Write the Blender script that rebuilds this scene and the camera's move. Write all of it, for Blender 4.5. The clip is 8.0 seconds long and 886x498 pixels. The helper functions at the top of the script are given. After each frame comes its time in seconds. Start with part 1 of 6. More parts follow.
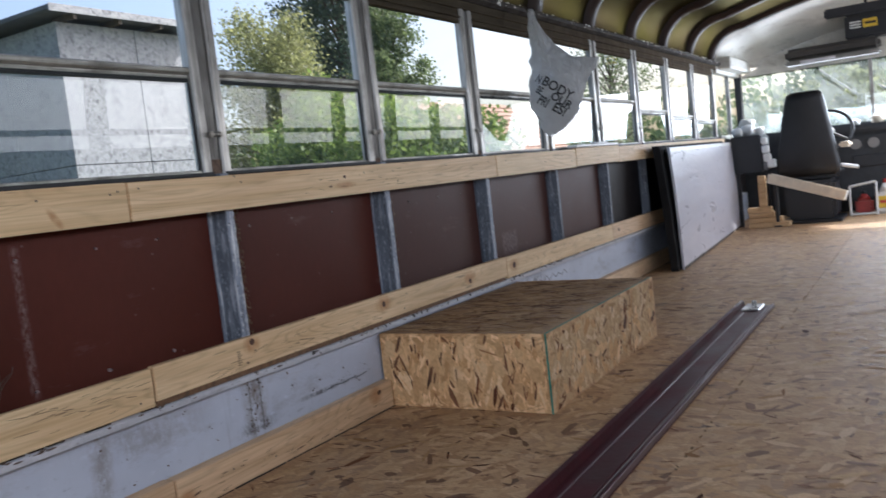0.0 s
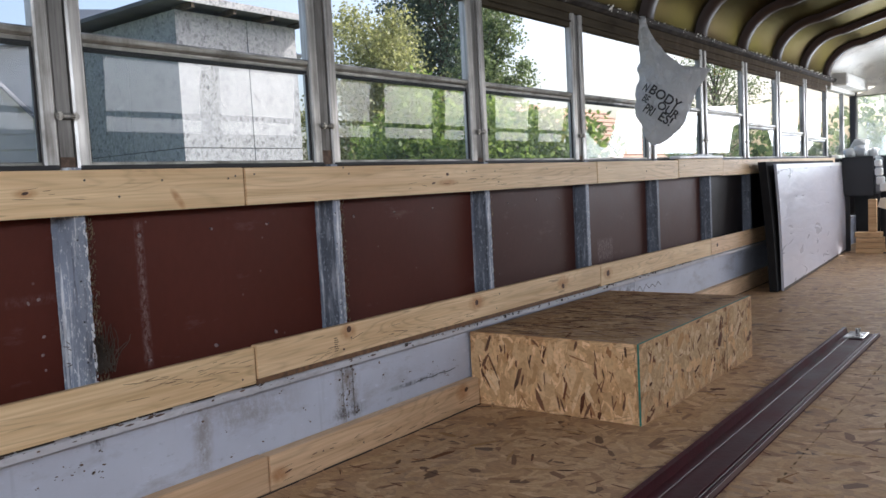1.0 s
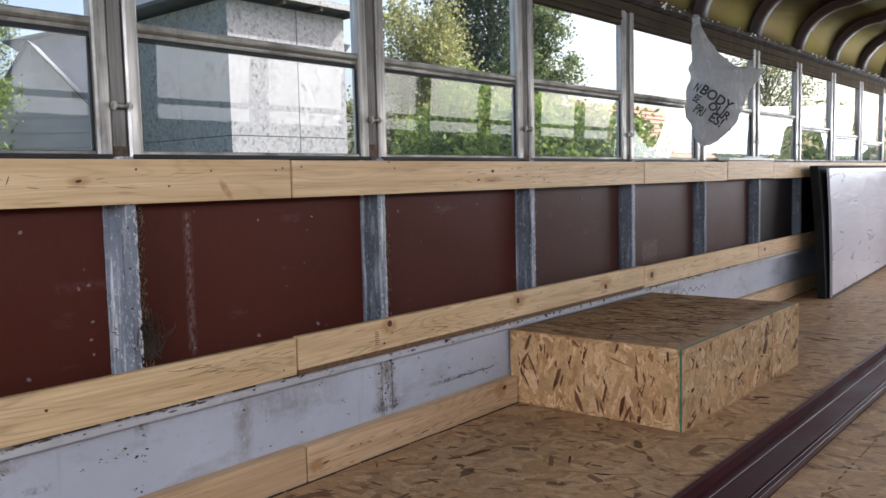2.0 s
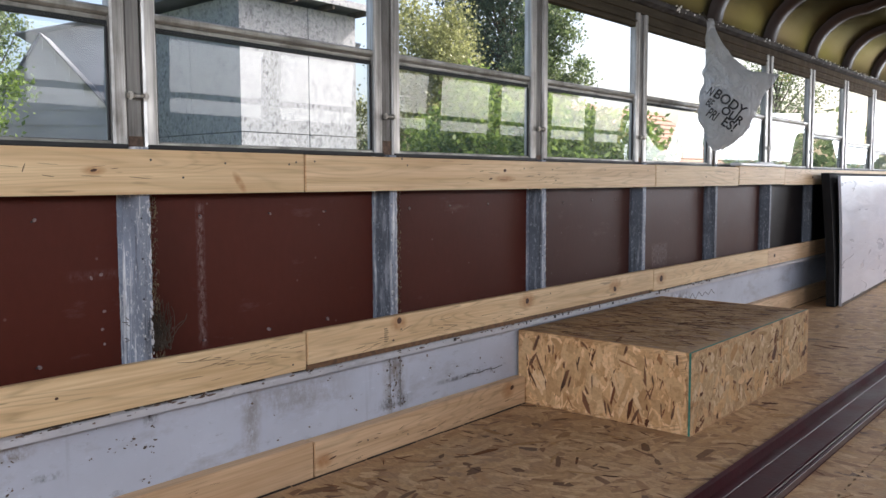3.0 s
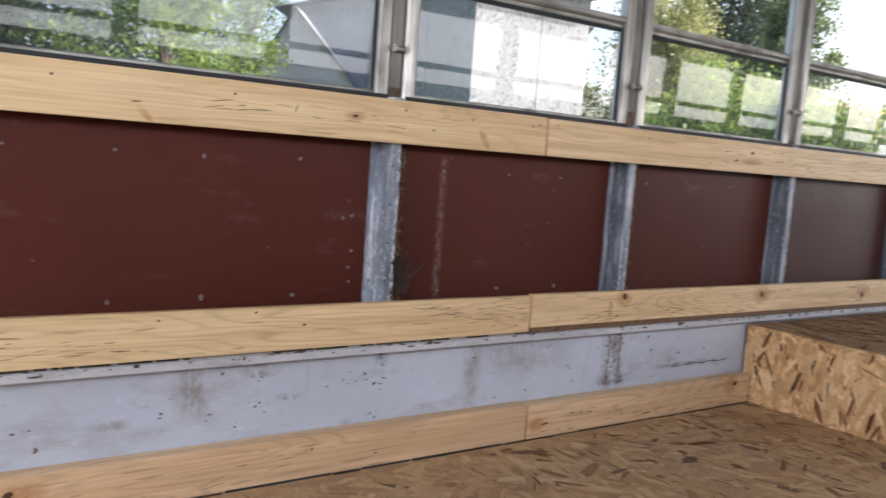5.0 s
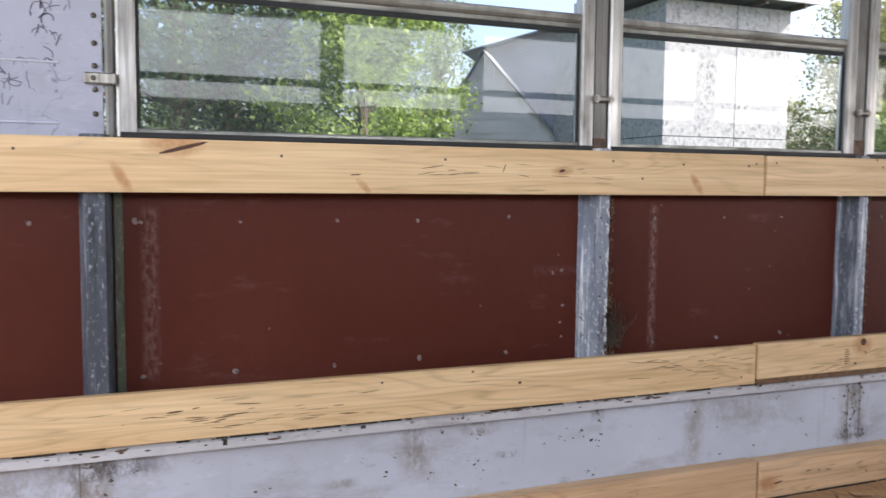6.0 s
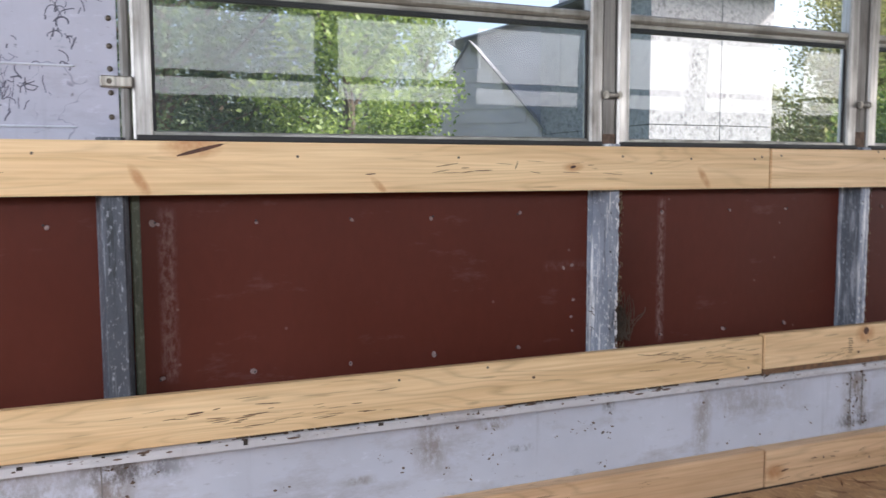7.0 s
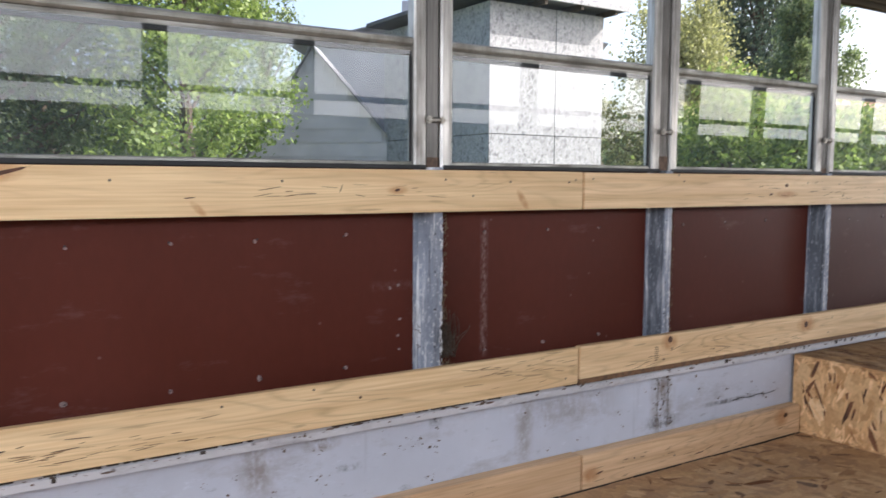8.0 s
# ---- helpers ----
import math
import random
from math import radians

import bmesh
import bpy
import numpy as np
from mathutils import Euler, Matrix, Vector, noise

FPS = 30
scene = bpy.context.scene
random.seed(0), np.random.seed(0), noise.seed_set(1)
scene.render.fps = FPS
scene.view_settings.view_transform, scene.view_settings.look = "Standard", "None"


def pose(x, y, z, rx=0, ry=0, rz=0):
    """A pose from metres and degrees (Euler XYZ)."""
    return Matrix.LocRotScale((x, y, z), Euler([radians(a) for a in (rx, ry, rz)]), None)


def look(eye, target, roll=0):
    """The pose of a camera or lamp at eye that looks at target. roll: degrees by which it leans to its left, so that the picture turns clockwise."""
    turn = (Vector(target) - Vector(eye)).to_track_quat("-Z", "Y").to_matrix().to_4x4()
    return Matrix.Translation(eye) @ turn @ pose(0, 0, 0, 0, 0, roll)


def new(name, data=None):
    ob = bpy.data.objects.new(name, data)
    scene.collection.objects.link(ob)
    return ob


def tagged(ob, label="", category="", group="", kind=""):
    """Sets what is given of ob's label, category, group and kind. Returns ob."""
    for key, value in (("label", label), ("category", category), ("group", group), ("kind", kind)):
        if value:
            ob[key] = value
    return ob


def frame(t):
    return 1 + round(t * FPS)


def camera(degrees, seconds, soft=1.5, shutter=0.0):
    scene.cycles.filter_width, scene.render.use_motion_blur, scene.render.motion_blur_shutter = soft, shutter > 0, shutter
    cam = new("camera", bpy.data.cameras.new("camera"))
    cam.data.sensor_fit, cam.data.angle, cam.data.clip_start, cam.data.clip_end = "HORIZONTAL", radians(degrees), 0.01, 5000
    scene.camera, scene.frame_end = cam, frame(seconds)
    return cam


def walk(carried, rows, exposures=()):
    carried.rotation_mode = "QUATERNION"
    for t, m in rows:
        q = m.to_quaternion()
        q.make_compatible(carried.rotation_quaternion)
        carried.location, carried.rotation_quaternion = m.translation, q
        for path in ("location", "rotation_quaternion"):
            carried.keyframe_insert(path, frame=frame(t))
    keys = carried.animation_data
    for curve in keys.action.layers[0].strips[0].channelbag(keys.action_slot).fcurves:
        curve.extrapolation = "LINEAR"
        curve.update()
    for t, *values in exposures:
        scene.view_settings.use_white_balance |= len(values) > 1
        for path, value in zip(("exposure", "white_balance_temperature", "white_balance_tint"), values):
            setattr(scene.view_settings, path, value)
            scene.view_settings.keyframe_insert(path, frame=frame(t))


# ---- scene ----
cam = camera(56.7, 8.0, shutter=0.25)
PATH = [
    (0, (1.585, 0.653, 0.705), (0.545, 2.353, 0.536), -6.5),
    (0.2, (1.583, 0.632, 0.705), (0.471, 2.29, 0.578), -5.4),
    (0.5, (1.584, 0.623, 0.716), (0.398, 2.229, 0.585), -4.2),
    (1, (1.57, 0.617, 0.708), (0.357, 2.2, 0.557), -3.0),
    (1.5, (1.564, 0.624, 0.694), (0.312, 2.175, 0.524), -1.8),
    (2, (1.56, 0.618, 0.719), (0.271, 2.138, 0.554), -1.4),
    (2.2, (1.543, 0.617, 0.716), (0.253, 2.134, 0.53), -0.4),
    (3.3, (1.55, 0.603, 0.705), (0.241, 2.107, 0.551), -0.4),
    (3.5, (1.551, 0.596, 0.696), (0.223, 2.082, 0.529), -1.1),
    (4, (1.546, 0.596, 0.703), (0.199, 2.062, 0.517), -0.5),
    (4.5, (1.542, 0.593, 0.689), (0.117, 1.989, 0.548), 0.7),
    (4.7, (1.548, 0.587, 0.68), (0.05, 1.902, 0.517), 1.3),
    (5, (1.509, 0.572, 0.661), (-0.123, 1.708, 0.447), 4.2),
    (5.2, (1.488, 0.567, 0.674), (-0.204, 1.608, 0.444), 3.2),
    (6.3, (1.471, 0.542, 0.714), (-0.419, 1.177, 0.558), 1.7),
    (6.5, (1.464, 0.538, 0.722), (-0.432, 1.148, 0.541), 2.8),
    (7, (1.467, 0.493, 0.718), (-0.376, 1.25, 0.541), -0.2),
    (7.2, (1.495, 0.489, 0.743), (-0.334, 1.271, 0.53), -1.9),
    (7.5, (1.506, 0.458, 0.716), (-0.274, 1.358, 0.568), -0.4),
    (7.7, (1.491, 0.475, 0.724), (-0.222, 1.492, 0.548), -2.3),
    (8, (1.502, 0.523, 0.755), (-0.17, 1.608, 0.588), 0.3),
]
walk(cam, [(t, look(eye, target, roll)) for t, eye, target, roll in PATH],
     [(0.0, 0.95, 5900, 15), (1.0, 1.10, 6150, 16), (2.0, 1.20, 6300, 17), (3.5, 1.27, 6350, 17), (4.5, 1.32, 6400, 17), (5.0, 1.50, 6400, 17), (6.5, 1.60, 6300, 17), (8.0, 1.53, 6350, 17)])

# ---- daylight ----
SUN_FROM = Vector((0.44, 1.00, 0.86)).normalized()
world = bpy.data.worlds.new("sky")
scene.world = world
world.use_nodes = True
wn, wl = world.node_tree.nodes, world.node_tree.links
sky = wn.new("ShaderNodeTexSky")
sky.sky_type = "NISHITA"
sky.sun_disc = False
sky.sun_elevation = math.asin(SUN_FROM.z)
sky.sun_rotation = math.atan2(SUN_FROM.x, SUN_FROM.y)
sky.air_density, sky.dust_density, sky.ozone_density = 1.0, 4.5, 1.0
wl.new(sky.outputs[0], wn["Background"].inputs[0])
wn["Background"].inputs[1].default_value = 0.15

sun = new("sun", bpy.data.lights.new("sun", "SUN"))
sun.data.energy, sun.data.angle, sun.data.color = 3.6, radians(0.6), (1.0, 0.95, 0.86)
sun.matrix_world = look((0, 0, 20), Vector((0, 0, 20)) - SUN_FROM)


def sky_panel(name, eye, target, wide, high, watts):
    """A lamp added in an opening of the bus, standing in for skylight."""
    lamp = new(name, bpy.data.lights.new(name, "AREA"))
    lamp.data.shape, lamp.data.size, lamp.data.size_y = "RECTANGLE", wide, high
    lamp.data.energy, lamp.data.color = watts, (0.88, 0.95, 1.0)
    lamp.matrix_world = look(eye, target)
    return lamp


# added lamps for the windows opposite, an unseen rear window and the entrance door
sky_panel("window_light_right", (2.36, 3.4, 1.13), (0.0, 3.4, 0.80), 8.6, 0.37, 23)
sky_panel("fill_light_rear", (1.15, -1.56, 1.1), (1.15, 3.0, 0.55), 1.5, 0.7, 22)
sky_panel("window_light_front", (1.25, 8.84, 1.06), (1.2, 6.6, 0.0), 2.0, 0.5, 23)
sky_panel("door_light", (2.28, 8.15, 0.80), (0.9, 7.5, 0.0), 0.8, 1.0, 9)


# ---- materials ----
class Mat:
    """A small builder of node materials; places are in metres of the world."""

    def __init__(self, name, rough=0.6, metal=0.0):
        self.m = bpy.data.materials.new(name)
        self.m.use_nodes = True
        self.t = self.m.node_tree
        self.b = self.t.nodes["Principled BSDF"]
        self.b.inputs["Roughness"].default_value = rough
        self.b.inputs["Metallic"].default_value = metal
        self.pos = self.t.nodes.new("ShaderNodeNewGeometry").outputs["Position"]
        self.rnd = self.t.nodes.new("ShaderNodeObjectInfo").outputs["Random"]

    def put(self, value, socket):
        if hasattr(value, "links"):
            self.t.links.new(value, socket)
        elif isinstance(value, (tuple, list)) and len(value) == 3 and len(socket.default_value) == 4:
            socket.default_value = (*value, 1)
        else:
            socket.default_value = value

    def at(self, scale=(1, 1, 1), turn=(0, 0, 0), shift=0.0):
        """The place, moved by a chance amount for each object, turned and scaled."""
        v = self.pos
        if shift:
            mul = self.t.nodes.new("ShaderNodeMath")
            mul.operation = "MULTIPLY"
            mul.inputs[1].default_value = shift
            self.t.links.new(self.rnd, mul.inputs[0])
            add = self.t.nodes.new("ShaderNodeVectorMath")
            self.t.links.new(v, add.inputs[0])
            self.t.links.new(mul.outputs[0], add.inputs[1])
            v = add.outputs[0]
        mp = self.t.nodes.new("ShaderNodeMapping")
        mp.vector_type = "POINT"
        mp.inputs["Scale"].default_value = scale
        rot = self.t.nodes.new("ShaderNodeVectorRotate")
        rot.rotation_type = "EULER_XYZ"
        rot.inputs["Rotation"].default_value = [radians(a) for a in turn]
        self.t.links.new(v, rot.inputs["Vector"])
        self.t.links.new(rot.outputs[0], mp.inputs["Vector"])
        return mp.outputs[0]

    def noise(self, v, scale=5.0, detail=4.0, rough=0.55, distort=0.0):
        n = self.t.nodes.new("ShaderNodeTexNoise")
        self.put(v, n.inputs["Vector"])
        for key, x in (("Scale", scale), ("Detail", detail), ("Roughness", rough), ("Distortion", distort)):
            n.inputs[key].default_value = x
        return n.outputs[0]

    def cells(self, v, scale=5.0, chance=1.0, feature="F1"):
        """Cells: the distance to the nearest centre, and a chance value of the cell."""
        n = self.t.nodes.new("ShaderNodeTexVoronoi")
        n.feature = feature
        self.put(v, n.inputs["Vector"])
        n.inputs["Scale"].default_value = scale
        n.inputs["Randomness"].default_value = chance
        sep = self.t.nodes.new("ShaderNodeSeparateColor")
        self.t.links.new(n.outputs["Color"], sep.inputs[0])
        return n.outputs["Distance"], sep.outputs[0], sep.outputs[1]

    def warp(self, v, amount, scale):
        n = self.t.nodes.new("ShaderNodeTexNoise")
        self.put(v, n.inputs["Vector"])
        n.inputs["Scale"].default_value, n.inputs["Detail"].default_value = scale, 2
        a = self.t.nodes.new("ShaderNodeVectorMath")
        a.operation = "MULTIPLY_ADD"
        self.t.links.new(n.outputs["Color"], a.inputs[0])
        a.inputs[1].default_value = (amount,) * 3
        self.put(v, a.inputs[2])
        return a.outputs[0]

    def ramp(self, v, stops, step=False):
        r = self.t.nodes.new("ShaderNodeValToRGB")
        r.color_ramp.interpolation = "CONSTANT" if step else "LINEAR"
        e = r.color_ramp.elements
        while len(e) < len(stops):
            e.new(0.5)
        for el, (p, c) in zip(e, stops):
            el.position = p
            el.color = (*c, 1) if isinstance(c, (tuple, list)) else (c, c, c, 1)
        self.put(v, r.inputs[0])
        return r.outputs[0]

    def math(self, op, a, b=0.0, c=0.0):
        n = self.t.nodes.new("ShaderNodeMath")
        n.operation = op
        n.use_clamp = op in ("MULTIPLY", "ADD", "SUBTRACT") and False
        for x, s in zip((a, b, c), n.inputs):
            self.put(x, s)
        return n.outputs[0]

    def axis(self, k, v=None):
        n = self.t.nodes.new("ShaderNodeSeparateXYZ")
        self.put(self.pos if v is None else v, n.inputs[0])
        return n.outputs[k]

    def band(self, v, lo, hi, soft):
        """1 where v lies between lo and hi, with soft ends."""
        mid, half = (lo + hi) / 2, (hi - lo) / 2
        d = self.math("ABSOLUTE", self.math("SUBTRACT", v, mid))
        n = self.t.nodes.new("ShaderNodeMapRange")
        self.put(d, n.inputs[0])
        n.inputs[1].default_value, n.inputs[2].default_value = half + soft, half - soft
        return n.outputs[0]

    def mix(self, f, a, b, how="MIX"):
        n = self.t.nodes.new("ShaderNodeMix")
        n.data_type, n.blend_type = "RGBA", how
        self.put(f, n.inputs[0])
        self.put(a, n.inputs[6])
        self.put(b, n.inputs[7])
        return n.outputs[2]

    def bump(self, h, dist=0.002, strength=0.6):
        n = self.t.nodes.new("ShaderNodeBump")
        n.inputs["Strength"].default_value, n.inputs["Distance"].default_value = strength, dist
        self.put(h, n.inputs["Height"])
        self.t.links.new(n.outputs[0], self.b.inputs["Normal"])

    def done(self, colour, rough=None):
        self.put(colour, self.b.inputs["Base Color"])
        if rough is not None:
            self.put(rough, self.b.inputs["Roughness"])
        return self.m


def plain(name, colour, rough=0.6, metal=0.0, vary=0.25, scale=9.0, bump=0.0):
    k = Mat(name, rough, metal)
    n = k.noise(k.at(shift=20), scale, 5)
    dark = tuple(c * (1 - vary) for c in colour)
    light = tuple(min(1, c * (1 + vary)) for c in colour)
    if bump:
        k.bump(k.noise(k.at(), scale * 12, 3), bump)
    return k.done(k.ramp(n, [(0.3, dark), (0.7, light)]), k.ramp(n, [(0.3, max(0, rough - 0.1)), (0.7, min(1, rough + 0.1))]))


def osb(name, turns, dull=0.0, gain=1.0, gold=1.0):
    """Strand board: overlapping flakes lying several ways, with some dark ones."""
    k = Mat(name, 0.62)
    layers = []
    for i, (turn, scale) in enumerate(turns):
        v = k.warp(k.at(scale, turn), 0.30, 2.2)
        layers.append(k.cells(v, 1.0))
    pick = k.cells(k.warp(k.at((9, 9, 9), (20, 35, 10)), 0.5, 3), 1.0)[1]
    value = k.mix(k.ramp(pick, [(0.0, 0.0), (0.5, 1.0)], True), layers[0][1], layers[1][1])
    tone = [(0.0, (0.36, 0.185, 0.080)), (0.35, (0.47, 0.265, 0.120)), (0.75, (0.56, 0.335, 0.160)), (1.0, (0.66, 0.425, 0.225))]
    tone = [(p, (col[0] * gain / gold, col[1] * gain, col[2] * gain * gold)) for p, col in tone]
    colour = k.ramp(value, tone)
    grain = k.noise(k.at((30, 190, 190), turns[0][0]), 1.0, 4, 0.6)
    colour = k.mix(0.6, colour, k.ramp(grain, [(0.36, (0.42, 0.34, 0.28)), (0.56, (1, 1, 1))]), "MULTIPLY")
    fleck = k.noise(k.at((120, 45, 120), turns[1][0]), 1.0, 3, 0.6)
    colour = k.mix(k.ramp(fleck, [(0.64, 0.0), (0.70, 0.7)]), colour, (0.15, 0.065, 0.03))
    dark = k.ramp(layers[2][1], [(0.0, 1.0), (0.04, 0.0)], True)
    edge = k.ramp(layers[2][0], [(0.38, 1.0), (0.5, 0.0)])
    colour = k.mix(k.math("MULTIPLY", dark, edge), colour, (0.085, 0.035, 0.02))
    wear = k.noise(k.at(), 1.3, 5, 0.6)
    colour = k.mix(k.ramp(wear, [(0.35, dull * 0.2), (0.7, dull)]), colour, (0.42, 0.33, 0.25))
    k.b.inputs["Specular IOR Level"].default_value = 0.25
    k.bump(k.math("ADD", value, k.math("MULTIPLY", grain, 0.5)), 0.0012)
    return k.done(colour, k.ramp(value, [(0.0, 0.5), (1.0, 0.72)]))


def strand(name, gain, dark, gold=1.0, gloss=0.2, rough=0.8, trodden=0.0):
    """Single wood flakes, each of its own tone, a few of them dark bark."""
    k = Mat(name, rough)
    k.b.inputs["Specular IOR Level"].default_value = gloss
    isl = k.t.nodes.new("ShaderNodeNewGeometry").outputs["Random Per Island"]
    stops = [(0.0, (0.070, 0.024, 0.012)), (dark * 0.5, (0.13, 0.046, 0.022)), (dark, (0.24, 0.105, 0.045)), (dark * 1.6, (0.35, 0.18, 0.078)), (dark * 2.4, (0.60, 0.37, 0.180)), (0.42, (0.41, 0.225, 0.098)), (0.58, (0.63, 0.40, 0.205)), (0.72, (0.48, 0.275, 0.125)), (0.86, (0.70, 0.47, 0.26)), (1.0, (0.55, 0.33, 0.155))]
    colour = k.ramp(isl, [(p, (col[0] * gain / gold, col[1] * gain, col[2] * gain * gold)) for p, col in stops])
    colour = k.mix(trodden, colour, (0.46 * gain / gold, 0.285 * gain, 0.145 * gain * gold))
    grain = k.noise(k.at((90, 90, 90)), 1.0, 4, 0.7)
    colour = k.mix(0.34, colour, k.ramp(grain, [(0.36, (0.45, 0.38, 0.32)), (0.58, (1, 1, 1))]), "MULTIPLY")
    k.bump(grain, 0.0008)
    return k.done(colour)


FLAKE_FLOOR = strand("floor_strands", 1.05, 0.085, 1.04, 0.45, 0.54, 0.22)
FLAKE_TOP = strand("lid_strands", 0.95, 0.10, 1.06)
# end flakes brightened to make up for weak light; side gain is high too
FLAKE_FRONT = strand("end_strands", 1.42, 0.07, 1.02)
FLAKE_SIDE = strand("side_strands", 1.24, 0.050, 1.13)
SLIVER = plain("dark_bark_flakes", (0.155, 0.066, 0.030), 0.75, 0, 0.75, 30)
PALE_FLAKE = strand("pale_strands", 1.30, 0.02, 1.04)
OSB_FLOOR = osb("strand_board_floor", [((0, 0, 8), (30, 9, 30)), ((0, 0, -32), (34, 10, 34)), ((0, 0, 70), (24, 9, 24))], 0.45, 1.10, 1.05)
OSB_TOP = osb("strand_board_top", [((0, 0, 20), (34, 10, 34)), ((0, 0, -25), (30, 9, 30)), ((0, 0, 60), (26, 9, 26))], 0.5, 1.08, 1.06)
# end panel's gain lifts its colour where little light falls
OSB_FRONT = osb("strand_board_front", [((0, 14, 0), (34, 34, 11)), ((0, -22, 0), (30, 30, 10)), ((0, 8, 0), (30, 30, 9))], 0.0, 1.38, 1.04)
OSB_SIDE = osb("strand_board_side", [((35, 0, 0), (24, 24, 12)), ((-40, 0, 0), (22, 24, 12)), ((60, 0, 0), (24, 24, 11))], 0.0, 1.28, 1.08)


def pine(name, pale, deep, along=1, stain=0.0, halos=()):
    """Sawn softwood with grain and growth rings along one axis, and amber halos round the knots."""
    k = Mat(name, 0.55)
    s = [26.0, 26.0, 26.0]
    s[along] = 1.3
    v = k.warp(k.at(tuple(s), shift=31), 0.5, 0.7)
    g = k.noise(v, 1.0, 5, 0.55, 0.5)
    s2 = [170.0, 170.0, 170.0]
    s2[along] = 4.0
    fine = k.noise(k.at(tuple(s2), shift=31), 1.0, 3)
    colour = k.ramp(g, [(0.25, deep), (0.45, tuple(0.5 * (a + b) for a, b in zip(pale, deep))), (0.6, pale)])
    s4 = [11.0, 11.0, 11.0]
    s4[along] = 0.9
    slow = k.noise(k.warp(k.at(tuple(s4), shift=17), 0.35, 1.1), 1.0, 2, 0.4)
    rings = k.band(k.math("FRACT", k.math("MULTIPLY", slow, 25.0)), 0.42, 0.58, 0.13)
    where = k.ramp(k.noise(k.at((2.3, 2.3, 2.3), shift=7), 1.0, 3), [(0.38, 0.12), (0.62, 0.66)])
    colour = k.mix(k.math("MULTIPLY", rings, where), colour, tuple(c * 0.62 for c in deep))
    colour = k.mix(0.42, colour, k.ramp(fine, [(0.3, (0.58, 0.46, 0.34)), (0.65, (1, 1, 1))]), "MULTIPLY")
    s5 = [95.0, 95.0, 95.0]
    s5[along] = 7.0
    crack = k.ramp(k.noise(k.at(tuple(s5), shift=3), 1.0, 2, 0.4), [(0.67, 0.0), (0.71, 0.85)])
    colour = k.mix(k.math("MULTIPLY", crack, where), colour, (0.16, 0.09, 0.045))
    broad = k.noise(k.at((3, 3, 3), shift=9), 1.0, 3)
    colour = k.mix(k.ramp(broad, [(0.42, 0.0), (0.75, 0.25 + stain)]), colour, tuple(c * 0.72 for c in deep))
    y, z = k.axis(1), k.axis(2)
    rag = k.ramp(k.noise(k.at((60, 60, 60)), 1.0, 3), [(0.3, 0.45), (0.6, 1.0)])
    for y0, z0, ry, rz, lean in halos:
        dy, dz = k.math("SUBTRACT", y, y0), k.math("SUBTRACT", z, z0)
        dy = k.math("ADD", dy, k.math("MULTIPLY", dz, lean))
        r = k.math("ADD", k.math("POWER", k.math("DIVIDE", dy, ry), 2.0), k.math("POWER", k.math("DIVIDE", dz, rz), 2.0))
        colour = k.mix(k.math("MULTIPLY", k.ramp(r, [(0.15, 0.75), (1.0, 0.0)]), rag), colour, (0.42, 0.18, 0.06))
    k.bump(fine, 0.0006)
    return k.done(colour)


PINE = pine("pine_boards", (0.83, 0.62, 0.36), (0.69, 0.465, 0.24), halos=((0.625, 0.766, 0.055, 0.022, 0), (0.255, 0.765, 0.016, 0.022, 0.4), (0.545, 0.712, 0.012, 0.030, 0.5), (0.945, 0.702, 0.010, 0.016, 0.8), (1.345, 0.735, 0.028, 0.010, 0), (1.665, 0.712, 0.012, 0.026, 0.6), (3.68, 0.32, 0.05, 0.03, 0)))
PINE_WARM = pine("pine_boards_warm", (0.83, 0.61, 0.36), (0.66, 0.43, 0.215), stain=0.15, halos=((2.15, 0.342, 0.035, 0.028, 0), (2.738, 0.335, 0.05, 0.03, 0), (3.30, 0.33, 0.05, 0.03, 0), (2.62, 0.72, 0.06, 0.012, 0)))
PINE_PINK = pine("pine_floor_boards", (0.80, 0.57, 0.35), (0.63, 0.405, 0.225), stain=0.25, halos=((1.90, 0.035, 0.035, 0.022, 0), (0.77, 0.06, 0.05, 0.02, 0), (2.66, 0.06, 0.04, 0.03, 0)))
PINE_X = pine("pine_blocks", (0.76, 0.52, 0.28), (0.55, 0.33, 0.15), along=0)


